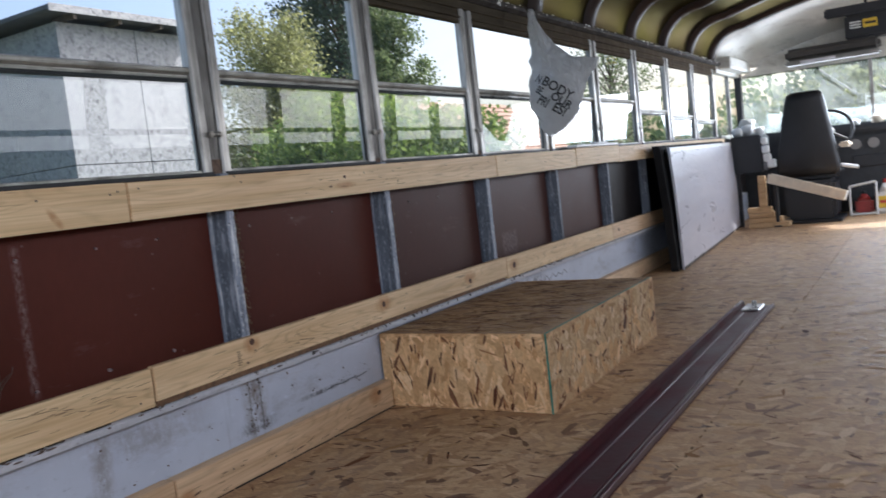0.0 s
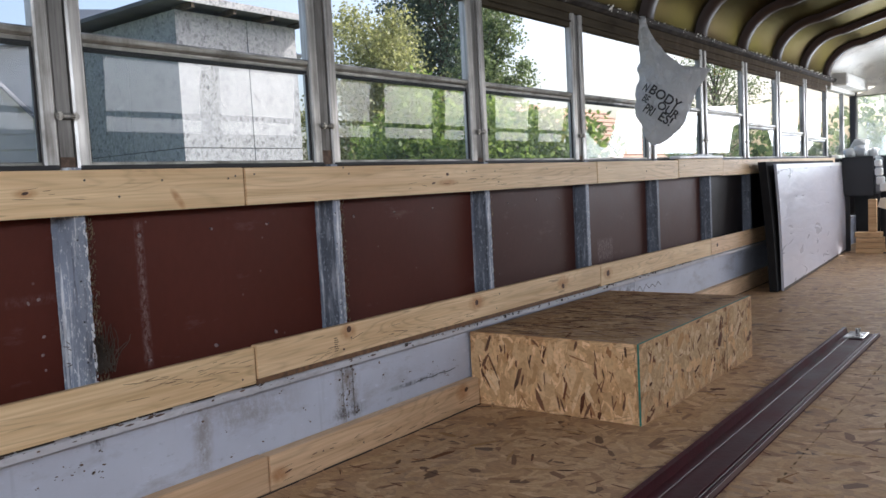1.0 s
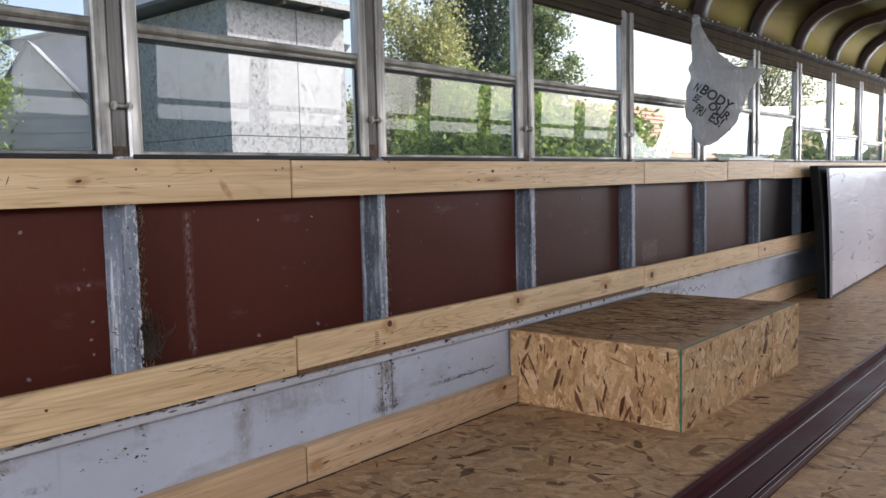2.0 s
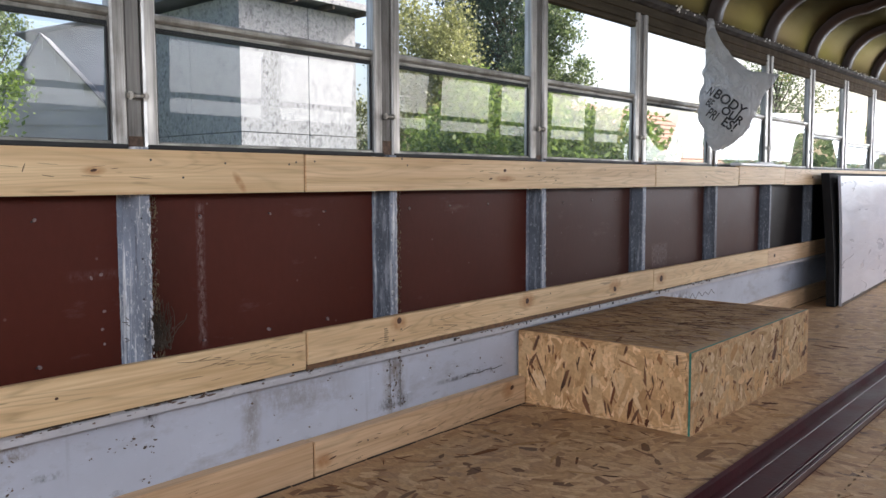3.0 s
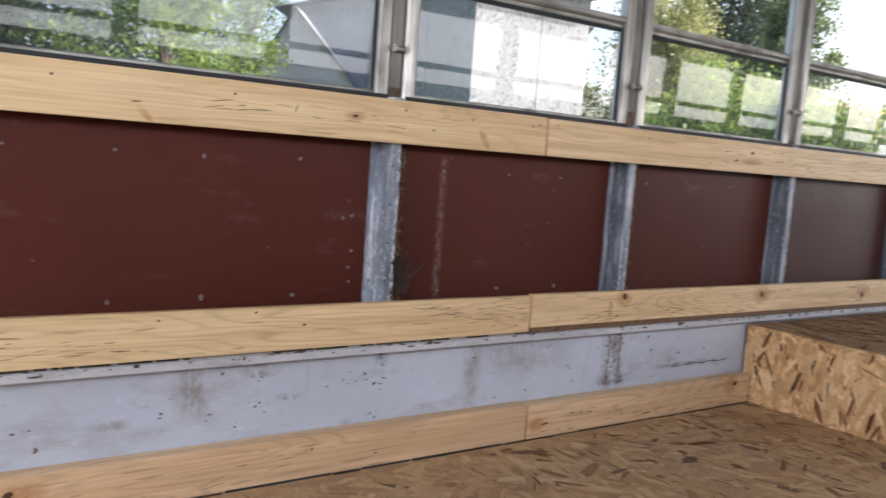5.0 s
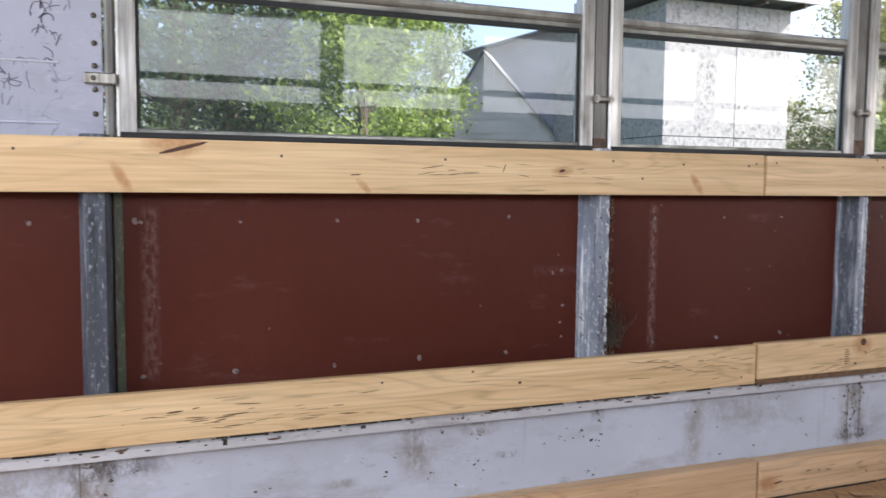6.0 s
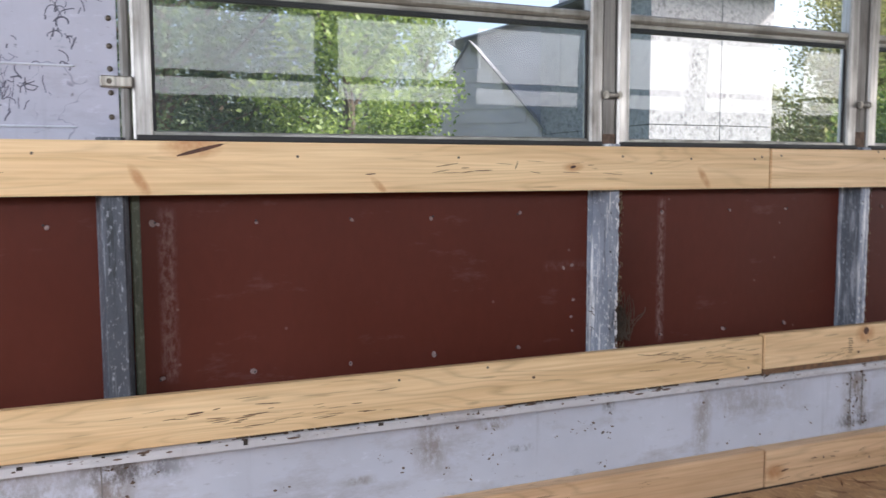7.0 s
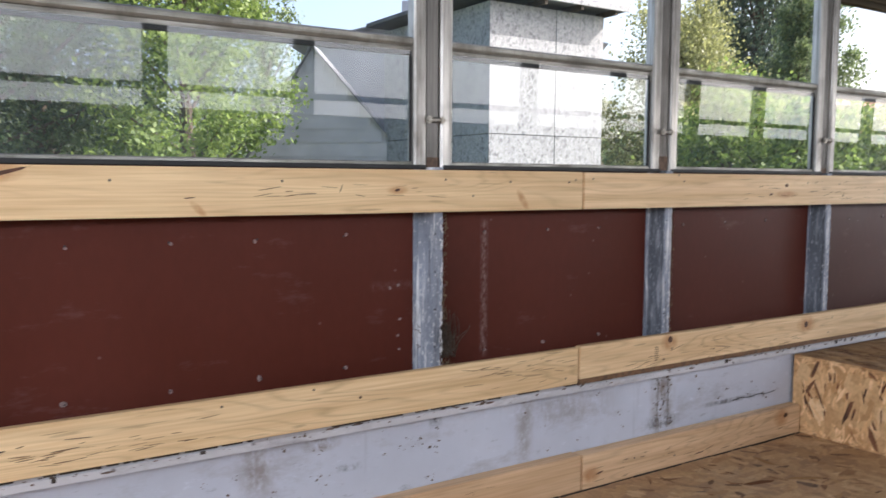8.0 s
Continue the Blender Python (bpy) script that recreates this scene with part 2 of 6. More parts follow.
def skin(name, base, light):
    """Old primer on the outer skin: satin, with dull patches, drips and pinpricks of pale dirt."""
    k = Mat(name, 0.5)
    k.b.inputs["Specular IOR Level"].default_value = 0.15
    a = k.noise(k.at(), 2.1, 5, 0.6)
    colour = k.ramp(a, [(0.3, base), (0.72, light)])
    fine = k.noise(k.at((60, 60, 30)), 1.0, 3)
    colour = k.mix(0.25, colour, k.ramp(fine, [(0.3, (0.7, 0.7, 0.7)), (0.7, (1, 1, 1))]), "MULTIPLY")
    d, r, _ = k.cells(k.at((26, 26, 26)), 1.0)
    prick = k.math("MULTIPLY", k.ramp(d, [(0.05, 1.0), (0.09, 0.0)]), k.ramp(r, [(0.0, 1.0), (0.03, 0.0)], True))
    colour = k.mix(k.math("MULTIPLY", prick, 0.15), colour, (0.45, 0.40, 0.38))
    y, z = k.axis(1), k.axis(2)
    rag = k.noise(k.at((110, 110, 60)), 1.0, 5, 0.75)
    total = None
    for y0, wide, z0, z1, amount in ((1.609, 0.007, 0.36, 0.665, 0.34), (0.588, 0.012, 0.37, 0.66, 0.17), (3.80, 0.07, 0.36, 0.45, 0.22), (1.37, 0.05, 0.530, 0.536, 0.14)):
        m = k.math("MULTIPLY", k.band(y, y0 - wide, y0 + wide, 0.006), k.band(z, z0, z1, 0.01))
        m = k.math("MULTIPLY", k.math("MULTIPLY", m, k.ramp(rag, [(0.42, 0.0), (0.62, 1.0)])), amount)
        total = m if total is None else k.math("MAXIMUM", total, m)
    colour = k.mix(total, colour, (0.50, 0.42, 0.40))
    smear = k.noise(k.at((5, 5, 16)), 1.0, 6, 0.7)
    colour = k.mix(k.ramp(smear, [(0.60, 0.0), (0.80, 0.22)]), colour, (0.30, 0.24, 0.23))
    k.bump(fine, 0.0004)
    return k.done(colour, k.ramp(a, [(0.3, 0.36), (0.7, 0.55)]))


SKIN = skin("brown_primer", (0.074, 0.0165, 0.0098), (0.094, 0.0220, 0.0136))
# middle bays greyed so the colour carries their grazing sheen
SKIN_SHEEN = skin("sheen_greyed_primer", (0.060, 0.022, 0.016), (0.078, 0.030, 0.023))
# far bays: shade behind the leaning sheets is put into the skin colour
SKIN_SHADED = skin("shade_darkened_primer", (0.012, 0.009, 0.009), (0.018, 0.014, 0.014))


def weathered(name, dark, mid, pale, streak=0.5, metal=0.35):
    k = Mat(name, 0.5, metal)
    v = k.noise(k.warp(k.at((40, 60, 4)), 0.9, 1.2), 1.0, 6, 0.7)
    big = k.noise(k.at((9, 9, 5)), 1.0, 3)
    colour = k.ramp(v, [(0.34, dark), (0.44, mid), (0.54, mid), (0.64, pale)])
    colour = k.mix(k.ramp(big, [(0.42, 0.0), (0.65, streak)]), colour, dark)
    flake = k.noise(k.at((130, 130, 70)), 1.0, 5, 0.75)
    colour = k.mix(k.ramp(flake, [(0.56, 0.0), (0.66, 0.8)]), colour, pale)
    colour = k.mix(k.ramp(flake, [(0.30, 0.7), (0.38, 0.0)]), colour, tuple(c * 0.5 for c in dark))
    k.bump(v, 0.0008)
    return k.done(colour, k.ramp(v, [(0.3, 0.4), (0.7, 0.75)]))


# darker of the two steels: shade on the rib sides is in its colour
GALV = weathered("weathered_shaded_steel", (0.032, 0.037, 0.044), (0.105, 0.118, 0.145), (0.36, 0.38, 0.43))
GALV_CRUST = weathered("steel_with_white_crust", (0.065, 0.075, 0.095), (0.25, 0.28, 0.34), (0.78, 0.78, 0.79), 0.35, 0.1)
GALV_GREEN = weathered("mossy_steel_edge", (0.03, 0.035, 0.02), (0.07, 0.08, 0.05), (0.16, 0.17, 0.13), 0.5, 0.1)


def painted(name, base, grime, scribble=False, stains=()):
    """Old pale paint with grime, scuffs and rust at the edges."""
    k = Mat(name, 0.45)
    a = k.noise(k.at(), 3.0, 6, 0.6)
    colour = k.ramp(a, [(0.3, tuple(c * 0.84 for c in base)), (0.65, base)])
    d = k.noise(k.at((4, 4, 11)), 1.0, 7, 0.72)
    colour = k.mix(k.ramp(d, [(0.52, 0.0), (0.72, 0.6)]), colour, grime)
    run = k.noise(k.at((34, 34, 3.0)), 1.0, 5, 0.65)
    colour = k.mix(k.ramp(run, [(0.60, 0.0), (0.78, 0.45)]), colour, tuple(0.6 * c for c in base))
    dist, r, _ = k.cells(k.warp(k.at((30, 30, 46)), 0.5, 3), 1.0)
    chip = k.math("MULTIPLY", k.ramp(dist, [(0.10, 1.0), (0.20, 0.0)]), k.ramp(r, [(0.0, 1.0), (0.14, 0.0)], True))
    rub = k.noise(k.at((55, 22, 60)), 1.0, 5, 0.7)
    colour = k.mix(k.ramp(rub, [(0.60, 0.0), (0.72, 0.5)]), colour, tuple(min(1, c * 1.25) for c in base))
    colour = k.mix(k.ramp(rub, [(0.28, 0.55), (0.38, 0.0)]), colour, tuple(0.45 * c for c in base))
    colour = k.mix(k.math("MULTIPLY", chip, 0.75), colour, (0.07, 0.055, 0.05))
    y, z = k.axis(1), k.axis(2)
    rag = k.ramp(k.noise(k.at((38, 38, 26)), 1.0, 6, 0.75), [(0.40, 0.0), (0.58, 1.0)])
    for y0, z0, wide, high, amount, tint in stains:
        m = k.math("MULTIPLY", k.band(y, y0 - wide, y0 + wide, wide * 0.6), k.band(z, z0 - high, z0 + high, high * 0.4))
        colour = k.mix(k.math("MULTIPLY", k.math("MULTIPLY", m, rag), amount), colour, tint)
    if scribble:
        w = k.noise(k.warp(k.at((13, 13, 16)), 0.8, 1.2), 1.0, 2, 0.5)
        line = k.band(w, 0.5, 0.506, 0.006)
        where = k.ramp(k.noise(k.at((8, 8, 8)), 1.0, 2), [(0.54, 0.0), (0.60, 1.0)])
        colour = k.mix(k.math("MULTIPLY", k.math("MULTIPLY", line, where), 0.85), colour, (0.12, 0.12, 0.16))
    k.bump(a, 0.001)
    return k.done(colour, k.ramp(d, [(0.3, 0.38), (0.75, 0.7)]))


DIRT, SOOT = (0.22, 0.18, 0.15), (0.05, 0.045, 0.045)
BLUE = painted("blue_grey_paint", (0.55, 0.585, 0.67), (0.27, 0.25, 0.25), stains=(
    (2.192, 0.16, 0.035, 0.09, 0.85, DIRT), (0.485, 0.15, 0.030, 0.12, 0.9, DIRT), (0.52, 0.225, 0.07, 0.02, 0.8, SOOT), (1.065, 0.20, 0.030, 0.05, 0.7, DIRT),
    (1.20, 0.225, 0.03, 0.014, 0.9, DIRT), (1.472, 0.232, 0.012, 0.016, 1.0, SOOT), (1.262, 0.164, 0.020, 0.007, 0.8, SOOT), (1.72, 0.17, 0.02, 0.09, 0.6, DIRT),
    (1.86, 0.20, 0.12, 0.03, 0.45, DIRT), (0.25, 0.19, 0.07, 0.06, 0.6, DIRT), (2.19, 0.115, 0.05, 0.015, 0.9, SOOT), (2.50, 0.13, 0.10, 0.006, 0.8, SOOT), (3.95, 0.20, 0.10, 0.03, 0.7, SOOT), (0.92, 0.145, 0.025, 0.008, 0.6, DIRT), (0.26, 0.13, 0.20, 0.12, 0.75, (0.27, 0.25, 0.25))))
BLUE_SCRIBBLE = painted("scratched_blue_grey_paint", (0.42, 0.43, 0.52), (0.27, 0.26, 0.31), True)
LIP = painted("chipped_white_lip", (0.58, 0.58, 0.60), (0.10, 0.08, 0.07))
CREAM = painted("cream_liner", (0.74, 0.72, 0.66), (0.34, 0.31, 0.27))


def alloy(name, base, rough=0.38, along=2):
    k = Mat(name, rough, 0.75)
    s = [75.0, 75.0, 75.0]
    s[along] = 2.5
    brushed = k.noise(k.at(tuple(s)), 1.0, 5, 0.7)
    blot = k.noise(k.at((14, 14, 6)), 1.0, 6, 0.7)
    colour = k.ramp(brushed, [(0.36, tuple(c * 0.5 for c in base)), (0.6, base)])
    colour = k.mix(k.ramp(blot, [(0.48, 0.0), (0.75, 0.65)]), colour, (0.13, 0.11, 0.09))
    k.bump(brushed, 0.0004)
    return k.done(colour, k.ramp(blot, [(0.35, rough - 0.08), (0.7, rough + 0.25)]))


ALU = alloy("window_aluminium", (0.50, 0.48, 0.45))
ALU_RAIL = alloy("rail_aluminium", (0.38, 0.37, 0.33), 0.45, 1)
TOP_RAIL = alloy("tarnished_top_rail", (0.075, 0.062, 0.043), 0.5, 1)
TOP_RAIL.node_tree.nodes["Principled BSDF"].inputs["Specular Tint"].default_value = (0.35, 0.30, 0.22, 1)
POST = alloy("post_steel", (0.25, 0.24, 0.225), 0.5)
LATCH = alloy("worn_latch_steel", (0.46, 0.43, 0.38), 0.42)
CHROME = alloy("latch_steel", (0.72, 0.70, 0.66), 0.25)


def roof_metal():
    k = Mat("bare_roof_metal", 0.40, 0.85)
    a = k.noise(k.at((3, 1.4, 3)), 1.0, 5, 0.6)
    s = k.noise(k.at((4, 60, 4)), 1.0, 4)
    colour = k.ramp(a, [(0.3, (0.020, 0.015, 0.010)), (0.52, (0.042, 0.034, 0.018)), (0.75, (0.088, 0.078, 0.034))])
    colour = k.mix(0.3, colour, k.ramp(s, [(0.3, (0.6, 0.6, 0.6)), (0.7, (1, 1, 1))]), "MULTIPLY")
    k.b.inputs["Specular Tint"].default_value = (0.50, 0.46, 0.34, 1)
    k.b.inputs["Specular IOR Level"].default_value = 0.2
    k.bump(a, 0.003)
    return k.done(colour, k.ramp(a, [(0.3, 0.34), (0.7, 0.50)]))


ROOF = roof_metal()
BOW = plain("dark_bow_primer", (0.040, 0.024, 0.018), 0.48, 0.0, 0.35, 6, 0.001)
BOW.node_tree.nodes["Principled BSDF"].inputs["Specular IOR Level"].default_value = 0.2


def grime():
    k = Mat("grimy_header", 0.75)
    k.b.inputs["Specular IOR Level"].default_value = 0.12
    v = k.noise(k.at((26, 18, 40)), 1.0, 6, 0.75)
    return k.done(k.ramp(v, [(0.30, (0.018, 0.015, 0.013)), (0.55, (0.06, 0.05, 0.042)), (0.66, (0.10, 0.09, 0.08)), (0.74, (0.55, 0.54, 0.52))]))


GRIME = grime()
RUBBER = plain("black_gasket", (0.012, 0.012, 0.013), 0.6, 0, 0.3)
CRUMB = plain("olive_crumbs", (0.22, 0.17, 0.10), 0.9, 0, 0.6, 90, 0.002)
RUST = plain("rusty_corner", (0.13, 0.085, 0.06), 0.8, 0.1, 0.6, 60, 0.002)


def glass(name, tint, haze):
    """Window glass: clear, mirror-like at its surface by Fresnel, with a thin film of dust."""
    m = bpy.data.materials.new(name)
    m.use_nodes = True
    t = m.node_tree
    t.nodes.remove(t.nodes["Principled BSDF"])
    clear, gloss, dull = t.nodes.new("ShaderNodeBsdfTransparent"), t.nodes.new("ShaderNodeBsdfGlossy"), t.nodes.new("ShaderNodeBsdfDiffuse")
    glow, dust = t.nodes.new("ShaderNodeBsdfTranslucent"), t.nodes.new("ShaderNodeMixShader")
    glow.inputs[0].default_value = (0.70, 0.83, 0.84, 1)
    dust.inputs[0].default_value = 0.65
    t.links.new(dull.outputs[0], dust.inputs[1])
    t.links.new(glow.outputs[0], dust.inputs[2])
    clear.inputs[0].default_value = (*tint, 1)
    gloss.inputs["Roughness"].default_value = 0.0
    dull.inputs[0].default_value = (0.75, 0.76, 0.76, 1)
    fres = t.nodes.new("ShaderNodeFresnel")
    fres.inputs[0].default_value = 1.46
    a, b = t.nodes.new("ShaderNodeMixShader"), t.nodes.new("ShaderNodeMixShader")
    pos, n, r = t.nodes.new("ShaderNodeNewGeometry"), t.nodes.new("ShaderNodeTexNoise"), t.nodes.new("ShaderNodeMapRange")
    n.inputs["Scale"].default_value, n.inputs["Detail"].default_value = 5, 6
    r.inputs[1].default_value, r.inputs[2].default_value, r.inputs[3].default_value, r.inputs[4].default_value = 0.35, 0.75, haze * 0.3, haze
    t.links.new(pos.outputs["Position"], n.inputs["Vector"])
    t.links.new(n.outputs[0], r.inputs[0])
    t.links.new(r.outputs[0], a.inputs[0])
    t.links.new(clear.outputs[0], a.inputs[1])
    t.links.new(dust.outputs[0], a.inputs[2])
    t.links.new(fres.outputs[0], b.inputs[0])
    t.links.new(a.outputs[0], b.inputs[1])
    t.links.new(gloss.outputs[0], b.inputs[2])
    t.links.new(b.outputs[0], t.nodes["Material Output"].inputs[0])
    return m


def inner_face():
    """The far face of a pane, which lets everything pass."""
    m = bpy.data.materials.new("pane_back")
    m.use_nodes = True
    t = m.node_tree
    t.nodes.remove(t.nodes["Principled BSDF"])
    t.links.new(t.nodes.new("ShaderNodeBsdfTransparent").outputs[0], t.nodes["Material Output"].inputs[0])
    return m


PANE_BACK = inner_face()
GLASS = glass("window_glass", (0.93, 0.95, 0.94), 0.05)
GLASS_LOW = glass("dusty_window_glass", (0.86, 0.90, 0.89), 0.09)
SCREEN_GLASS = glass("hazy_windscreen_glass", (0.82, 0.90, 0.90), 0.40)

BLACK = plain("black_vinyl", (0.016, 0.016, 0.018), 0.5, 0, 0.3, 14, 0.001)
MATT_BLACK = plain("matt_black_sheet", (0.007, 0.006, 0.006), 0.9, 0, 0.3)
BLACK_BOX = plain("black_sheet_metal", (0.013, 0.013, 0.016), 0.4, 0.1, 0.3)
DASH = plain("dark_dashboard", (0.028, 0.030, 0.034), 0.55, 0, 0.4)
WHITE = plain("white_plastic", (0.78, 0.78, 0.76), 0.4, 0, 0.08)
RED = plain("red_plastic", (0.42, 0.04, 0.035), 0.4, 0, 0.2)
YELLOW = plain("yellow_label", (0.72, 0.48, 0.04), 0.5, 0, 0.15)
GREY_VISOR = plain("grey_visor", (0.22, 0.21, 0.20), 0.6, 0, 0.2)
DARK_VISOR = plain("dark_visor", (0.05, 0.044, 0.04), 0.6, 0, 0.3)
TEAL = plain("teal_edge_seal", (0.03, 0.19, 0.14), 0.6, 0, 0.35, 30)
CREAM_WOOD = plain("cream_board", (0.72, 0.62, 0.48), 0.6, 0, 0.15, 12)
INK = plain("black_ink", (0.015, 0.015, 0.017), 0.6, 0, 0.1)
TORN = plain("torn_grain_wood", (0.15, 0.080, 0.038), 0.7, 0, 0.5, 60)
KNOT = plain("knot_wood", (0.075, 0.030, 0.015), 0.6, 0, 0.5, 80)
SCREW = plain("screw_head", (0.10, 0.085, 0.07), 0.45, 0.6, 0.4, 90)
HOLE_RIM = plain("pale_hole_rim", (0.21, 0.15, 0.14), 0.7, 0, 0.4, 120)


def silver_sheet():
    k = Mat("wrinkled_grey_film", 0.34, 0.0)
    a = k.noise(k.warp(k.at((4, 1.6, 4)), 0.5, 1.5), 1.0, 4, 0.5)
    b = k.noise(k.at((2, 2.5, 13)), 1.0, 3, 0.5, 1.0)
    k.bump(k.math("ADD", a, k.math("MULTIPLY", b, 0.7)), 0.006, 0.6)
    return k.done(k.ramp(a, [(0.3, (0.52, 0.505, 0.555)), (0.7, (0.64, 0.625, 0.67))]), k.ramp(b, [(0.3, 0.25), (0.7, 0.45)]))


SILVER = silver_sheet()
BAR_METAL = plain("maroon_metal", (0.060, 0.014, 0.018), 0.42, 0.0, 0.35, 5, 0.001)
BAR_METAL.node_tree.nodes["Principled BSDF"].inputs["Specular IOR Level"].default_value = 0.08
BAR_LIP = plain("dull_bar_lip", (0.13, 0.085, 0.09), 0.4, 0.4, 0.35, 12)
BAR_EDGE = alloy("bare_bar_edge", (0.62, 0.60, 0.60), 0.28, 1)


def bag_film():
    m = bpy.data.materials.new("thin_white_film")
    m.use_nodes = True
    t = m.node_tree
    b = t.nodes["Principled BSDF"]
    b.inputs["Base Color"].default_value = (0.80, 0.81, 0.82, 1)
    b.inputs["Roughness"].default_value = 0.35
    n, tr, mx, bp = t.nodes.new("ShaderNodeTexNoise"), t.nodes.new("ShaderNodeBsdfTranslucent"), t.nodes.new("ShaderNodeMixShader"), t.nodes.new("ShaderNodeBump")
    n.inputs["Scale"].default_value, n.inputs["Detail"].default_value, n.inputs["Distortion"].default_value = 11, 5, 1.6
    bp.inputs["Distance"].default_value = 0.028
    thin = t.nodes.new("ShaderNodeMapRange")
    thin.inputs[1].default_value, thin.inputs[2].default_value, thin.inputs[3].default_value, thin.inputs[4].default_value = 0.38, 0.62, 0.25, 0.85
    tr.inputs[0].default_value = (0.80, 0.80, 0.80, 1)
    t.links.new(n.outputs[0], thin.inputs[0])
    t.links.new(thin.outputs[0], mx.inputs[0])
    t.links.new(bp.outputs[0], tr.inputs["Normal"])
    t.links.new(n.outputs[0], bp.inputs["Height"])
    t.links.new(bp.outputs[0], b.inputs["Normal"])
    t.links.new(b.outputs[0], mx.inputs[1])
    t.links.new(tr.outputs[0], mx.inputs[2])
    t.links.new(mx.outputs[0], t.nodes["Material Output"].inputs[0])
    return m


BAG = bag_film()


def leaf(name, dark, light):
    k = Mat(name, 0.5)
    t = k.t
    isl = t.nodes.new("ShaderNodeNewGeometry").outputs["Random Per Island"]
    colour = k.ramp(isl, [(0.0, dark), (0.6, tuple(0.5 * (a + b) for a, b in zip(dark, light))), (1.0, light)])
    tr, mx = t.nodes.new("ShaderNodeBsdfTranslucent"), t.nodes.new("ShaderNodeMixShader")
    mx.inputs[0].default_value = 0.5
    t.links.new(colour, tr.inputs[0])
    k.done(colour)
    t.links.new(k.b.outputs[0], mx.inputs[1])
    t.links.new(tr.outputs[0], mx.inputs[2])
    t.links.new(mx.outputs[0], t.nodes["Material Output"].inputs[0])
    return k.m


LEAF = leaf("green_leaves", (0.085, 0.13, 0.056), (0.29, 0.36, 0.155))
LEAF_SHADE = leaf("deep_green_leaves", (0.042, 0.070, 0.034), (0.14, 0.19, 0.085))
LEAF_DARK = leaf("dark_green_leaves", (0.062, 0.092, 0.062), (0.19, 0.25, 0.155))
LEAF_YELLOW = leaf("olive_leaves", (0.17, 0.19, 0.075), (0.42, 0.43, 0.18))
LEAF_BRIGHT = leaf("bright_green_leaves", (0.095, 0.16, 0.030), (0.32, 0.42, 0.11))
BARK = plain("bark", (0.10, 0.075, 0.055), 0.9, 0, 0.4, 12, 0.01)


def outside_osb():
    k = Mat("weathered_strand_board", 0.7)
    c = k.cells(k.warp(k.at((24, 24, 20)), 0.6, 2), 1.0)[1]
    fine = k.cells(k.warp(k.at((46, 46, 34), (20, 30, 10)), 0.6, 3), 1.0)[1]
    big = k.noise(k.at(), 1.1, 4)
    colour = k.ramp(c, [(0.0, (0.22, 0.225, 0.235)), (0.10, (0.34, 0.345, 0.355)), (0.3, (0.395, 0.40, 0.41)), (1.0, (0.47, 0.475, 0.485))])
    colour = k.mix(0.75, colour, k.ramp(fine, [(0.0, (0.45, 0.46, 0.48)), (0.3, (0.9, 0.9, 0.9)), (1.0, (1, 1, 1))]), "MULTIPLY")
    colour = k.mix(k.ramp(big, [(0.4, 0.0), (0.7, 0.35)]), colour, (0.34, 0.35, 0.37))
    return k.done(colour)


SHED = outside_osb()
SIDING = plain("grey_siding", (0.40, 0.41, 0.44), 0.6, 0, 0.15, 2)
# barn siding lightened and warmed to offset the shade on its front
SIDING_BRIGHTENED = plain("brightened_lapped_siding", (0.62, 0.585, 0.58), 0.6, 0, 0.15, 2)
SIDING_DARK = plain("dark_grey_trim", (0.20, 0.205, 0.22), 0.6, 0, 0.2, 3)
FELT = plain("roofing_felt", (0.14, 0.14, 0.15), 0.8, 0, 0.3, 3)
SHINGLE = plain("tan_shingles", (0.40, 0.24, 0.16), 0.8, 0, 0.3, 4)
GRASS = plain("grass", (0.075, 0.085, 0.045), 0.9, 0, 0.4, 0.6)
WALL_PLAIN = plain("old_cream_wall", (0.34, 0.33, 0.31), 0.6, 0, 0.2, 3)


# ---- building blocks ----
def place_of(ob):
    v = Vector((0, 0, 0))
    while ob is not None:
        v += ob.location
        ob = ob.parent
    return v


def thing(name, spot, label="", category="", group="", kind=""):
    ob = new(name)
    ob.empty_display_size = 0.1
    ob.location = spot
    return tagged(ob, label, category, group, kind)


def part(name, bm, material, parent=None, label="", smooth=False):
    """One mesh object, given in world coordinates, under a thing or a part."""
    if parent is not None:
        bmesh.ops.translate(bm, verts=bm.verts[:], vec=-place_of(parent))
    bmesh.ops.recalc_face_normals(bm, faces=bm.faces[:])
    me = bpy.data.meshes.new(name)
    bm.to_mesh(me)
    bm.free()
    for m in material if isinstance(material, (tuple, list)) else (material,):
        me.materials.append(m)
    if smooth:
        for p in me.polygons:
            p.use_smooth = True
    ob = new(name, me)
    ob.parent = parent
    return tagged(ob, label)


def slab(lo, hi, bevel=0.0, bm=None, m=None, segments=1):
    """A box from corner to corner, its edges rounded; m turns it after that."""
    bm = bm or bmesh.new()
    got = bmesh.ops.create_cube(bm, size=1)["verts"]
    for v in got:
        v.co = Vector([(a + b) / 2 + c * (b - a) for a, b, c in zip(lo, hi, v.co)])
    if bevel:
        edges = list({e for v in got for e in v.link_edges})
        made = bmesh.ops.bevel(bm, geom=edges, offset=bevel, segments=segments, affect="EDGES")
        got = list({v for f in made["faces"] for v in f.verts} | {v for v in got if v.is_valid})
    if m is not None:
        bmesh.ops.transform(bm, matrix=m, verts=got)
    return bm


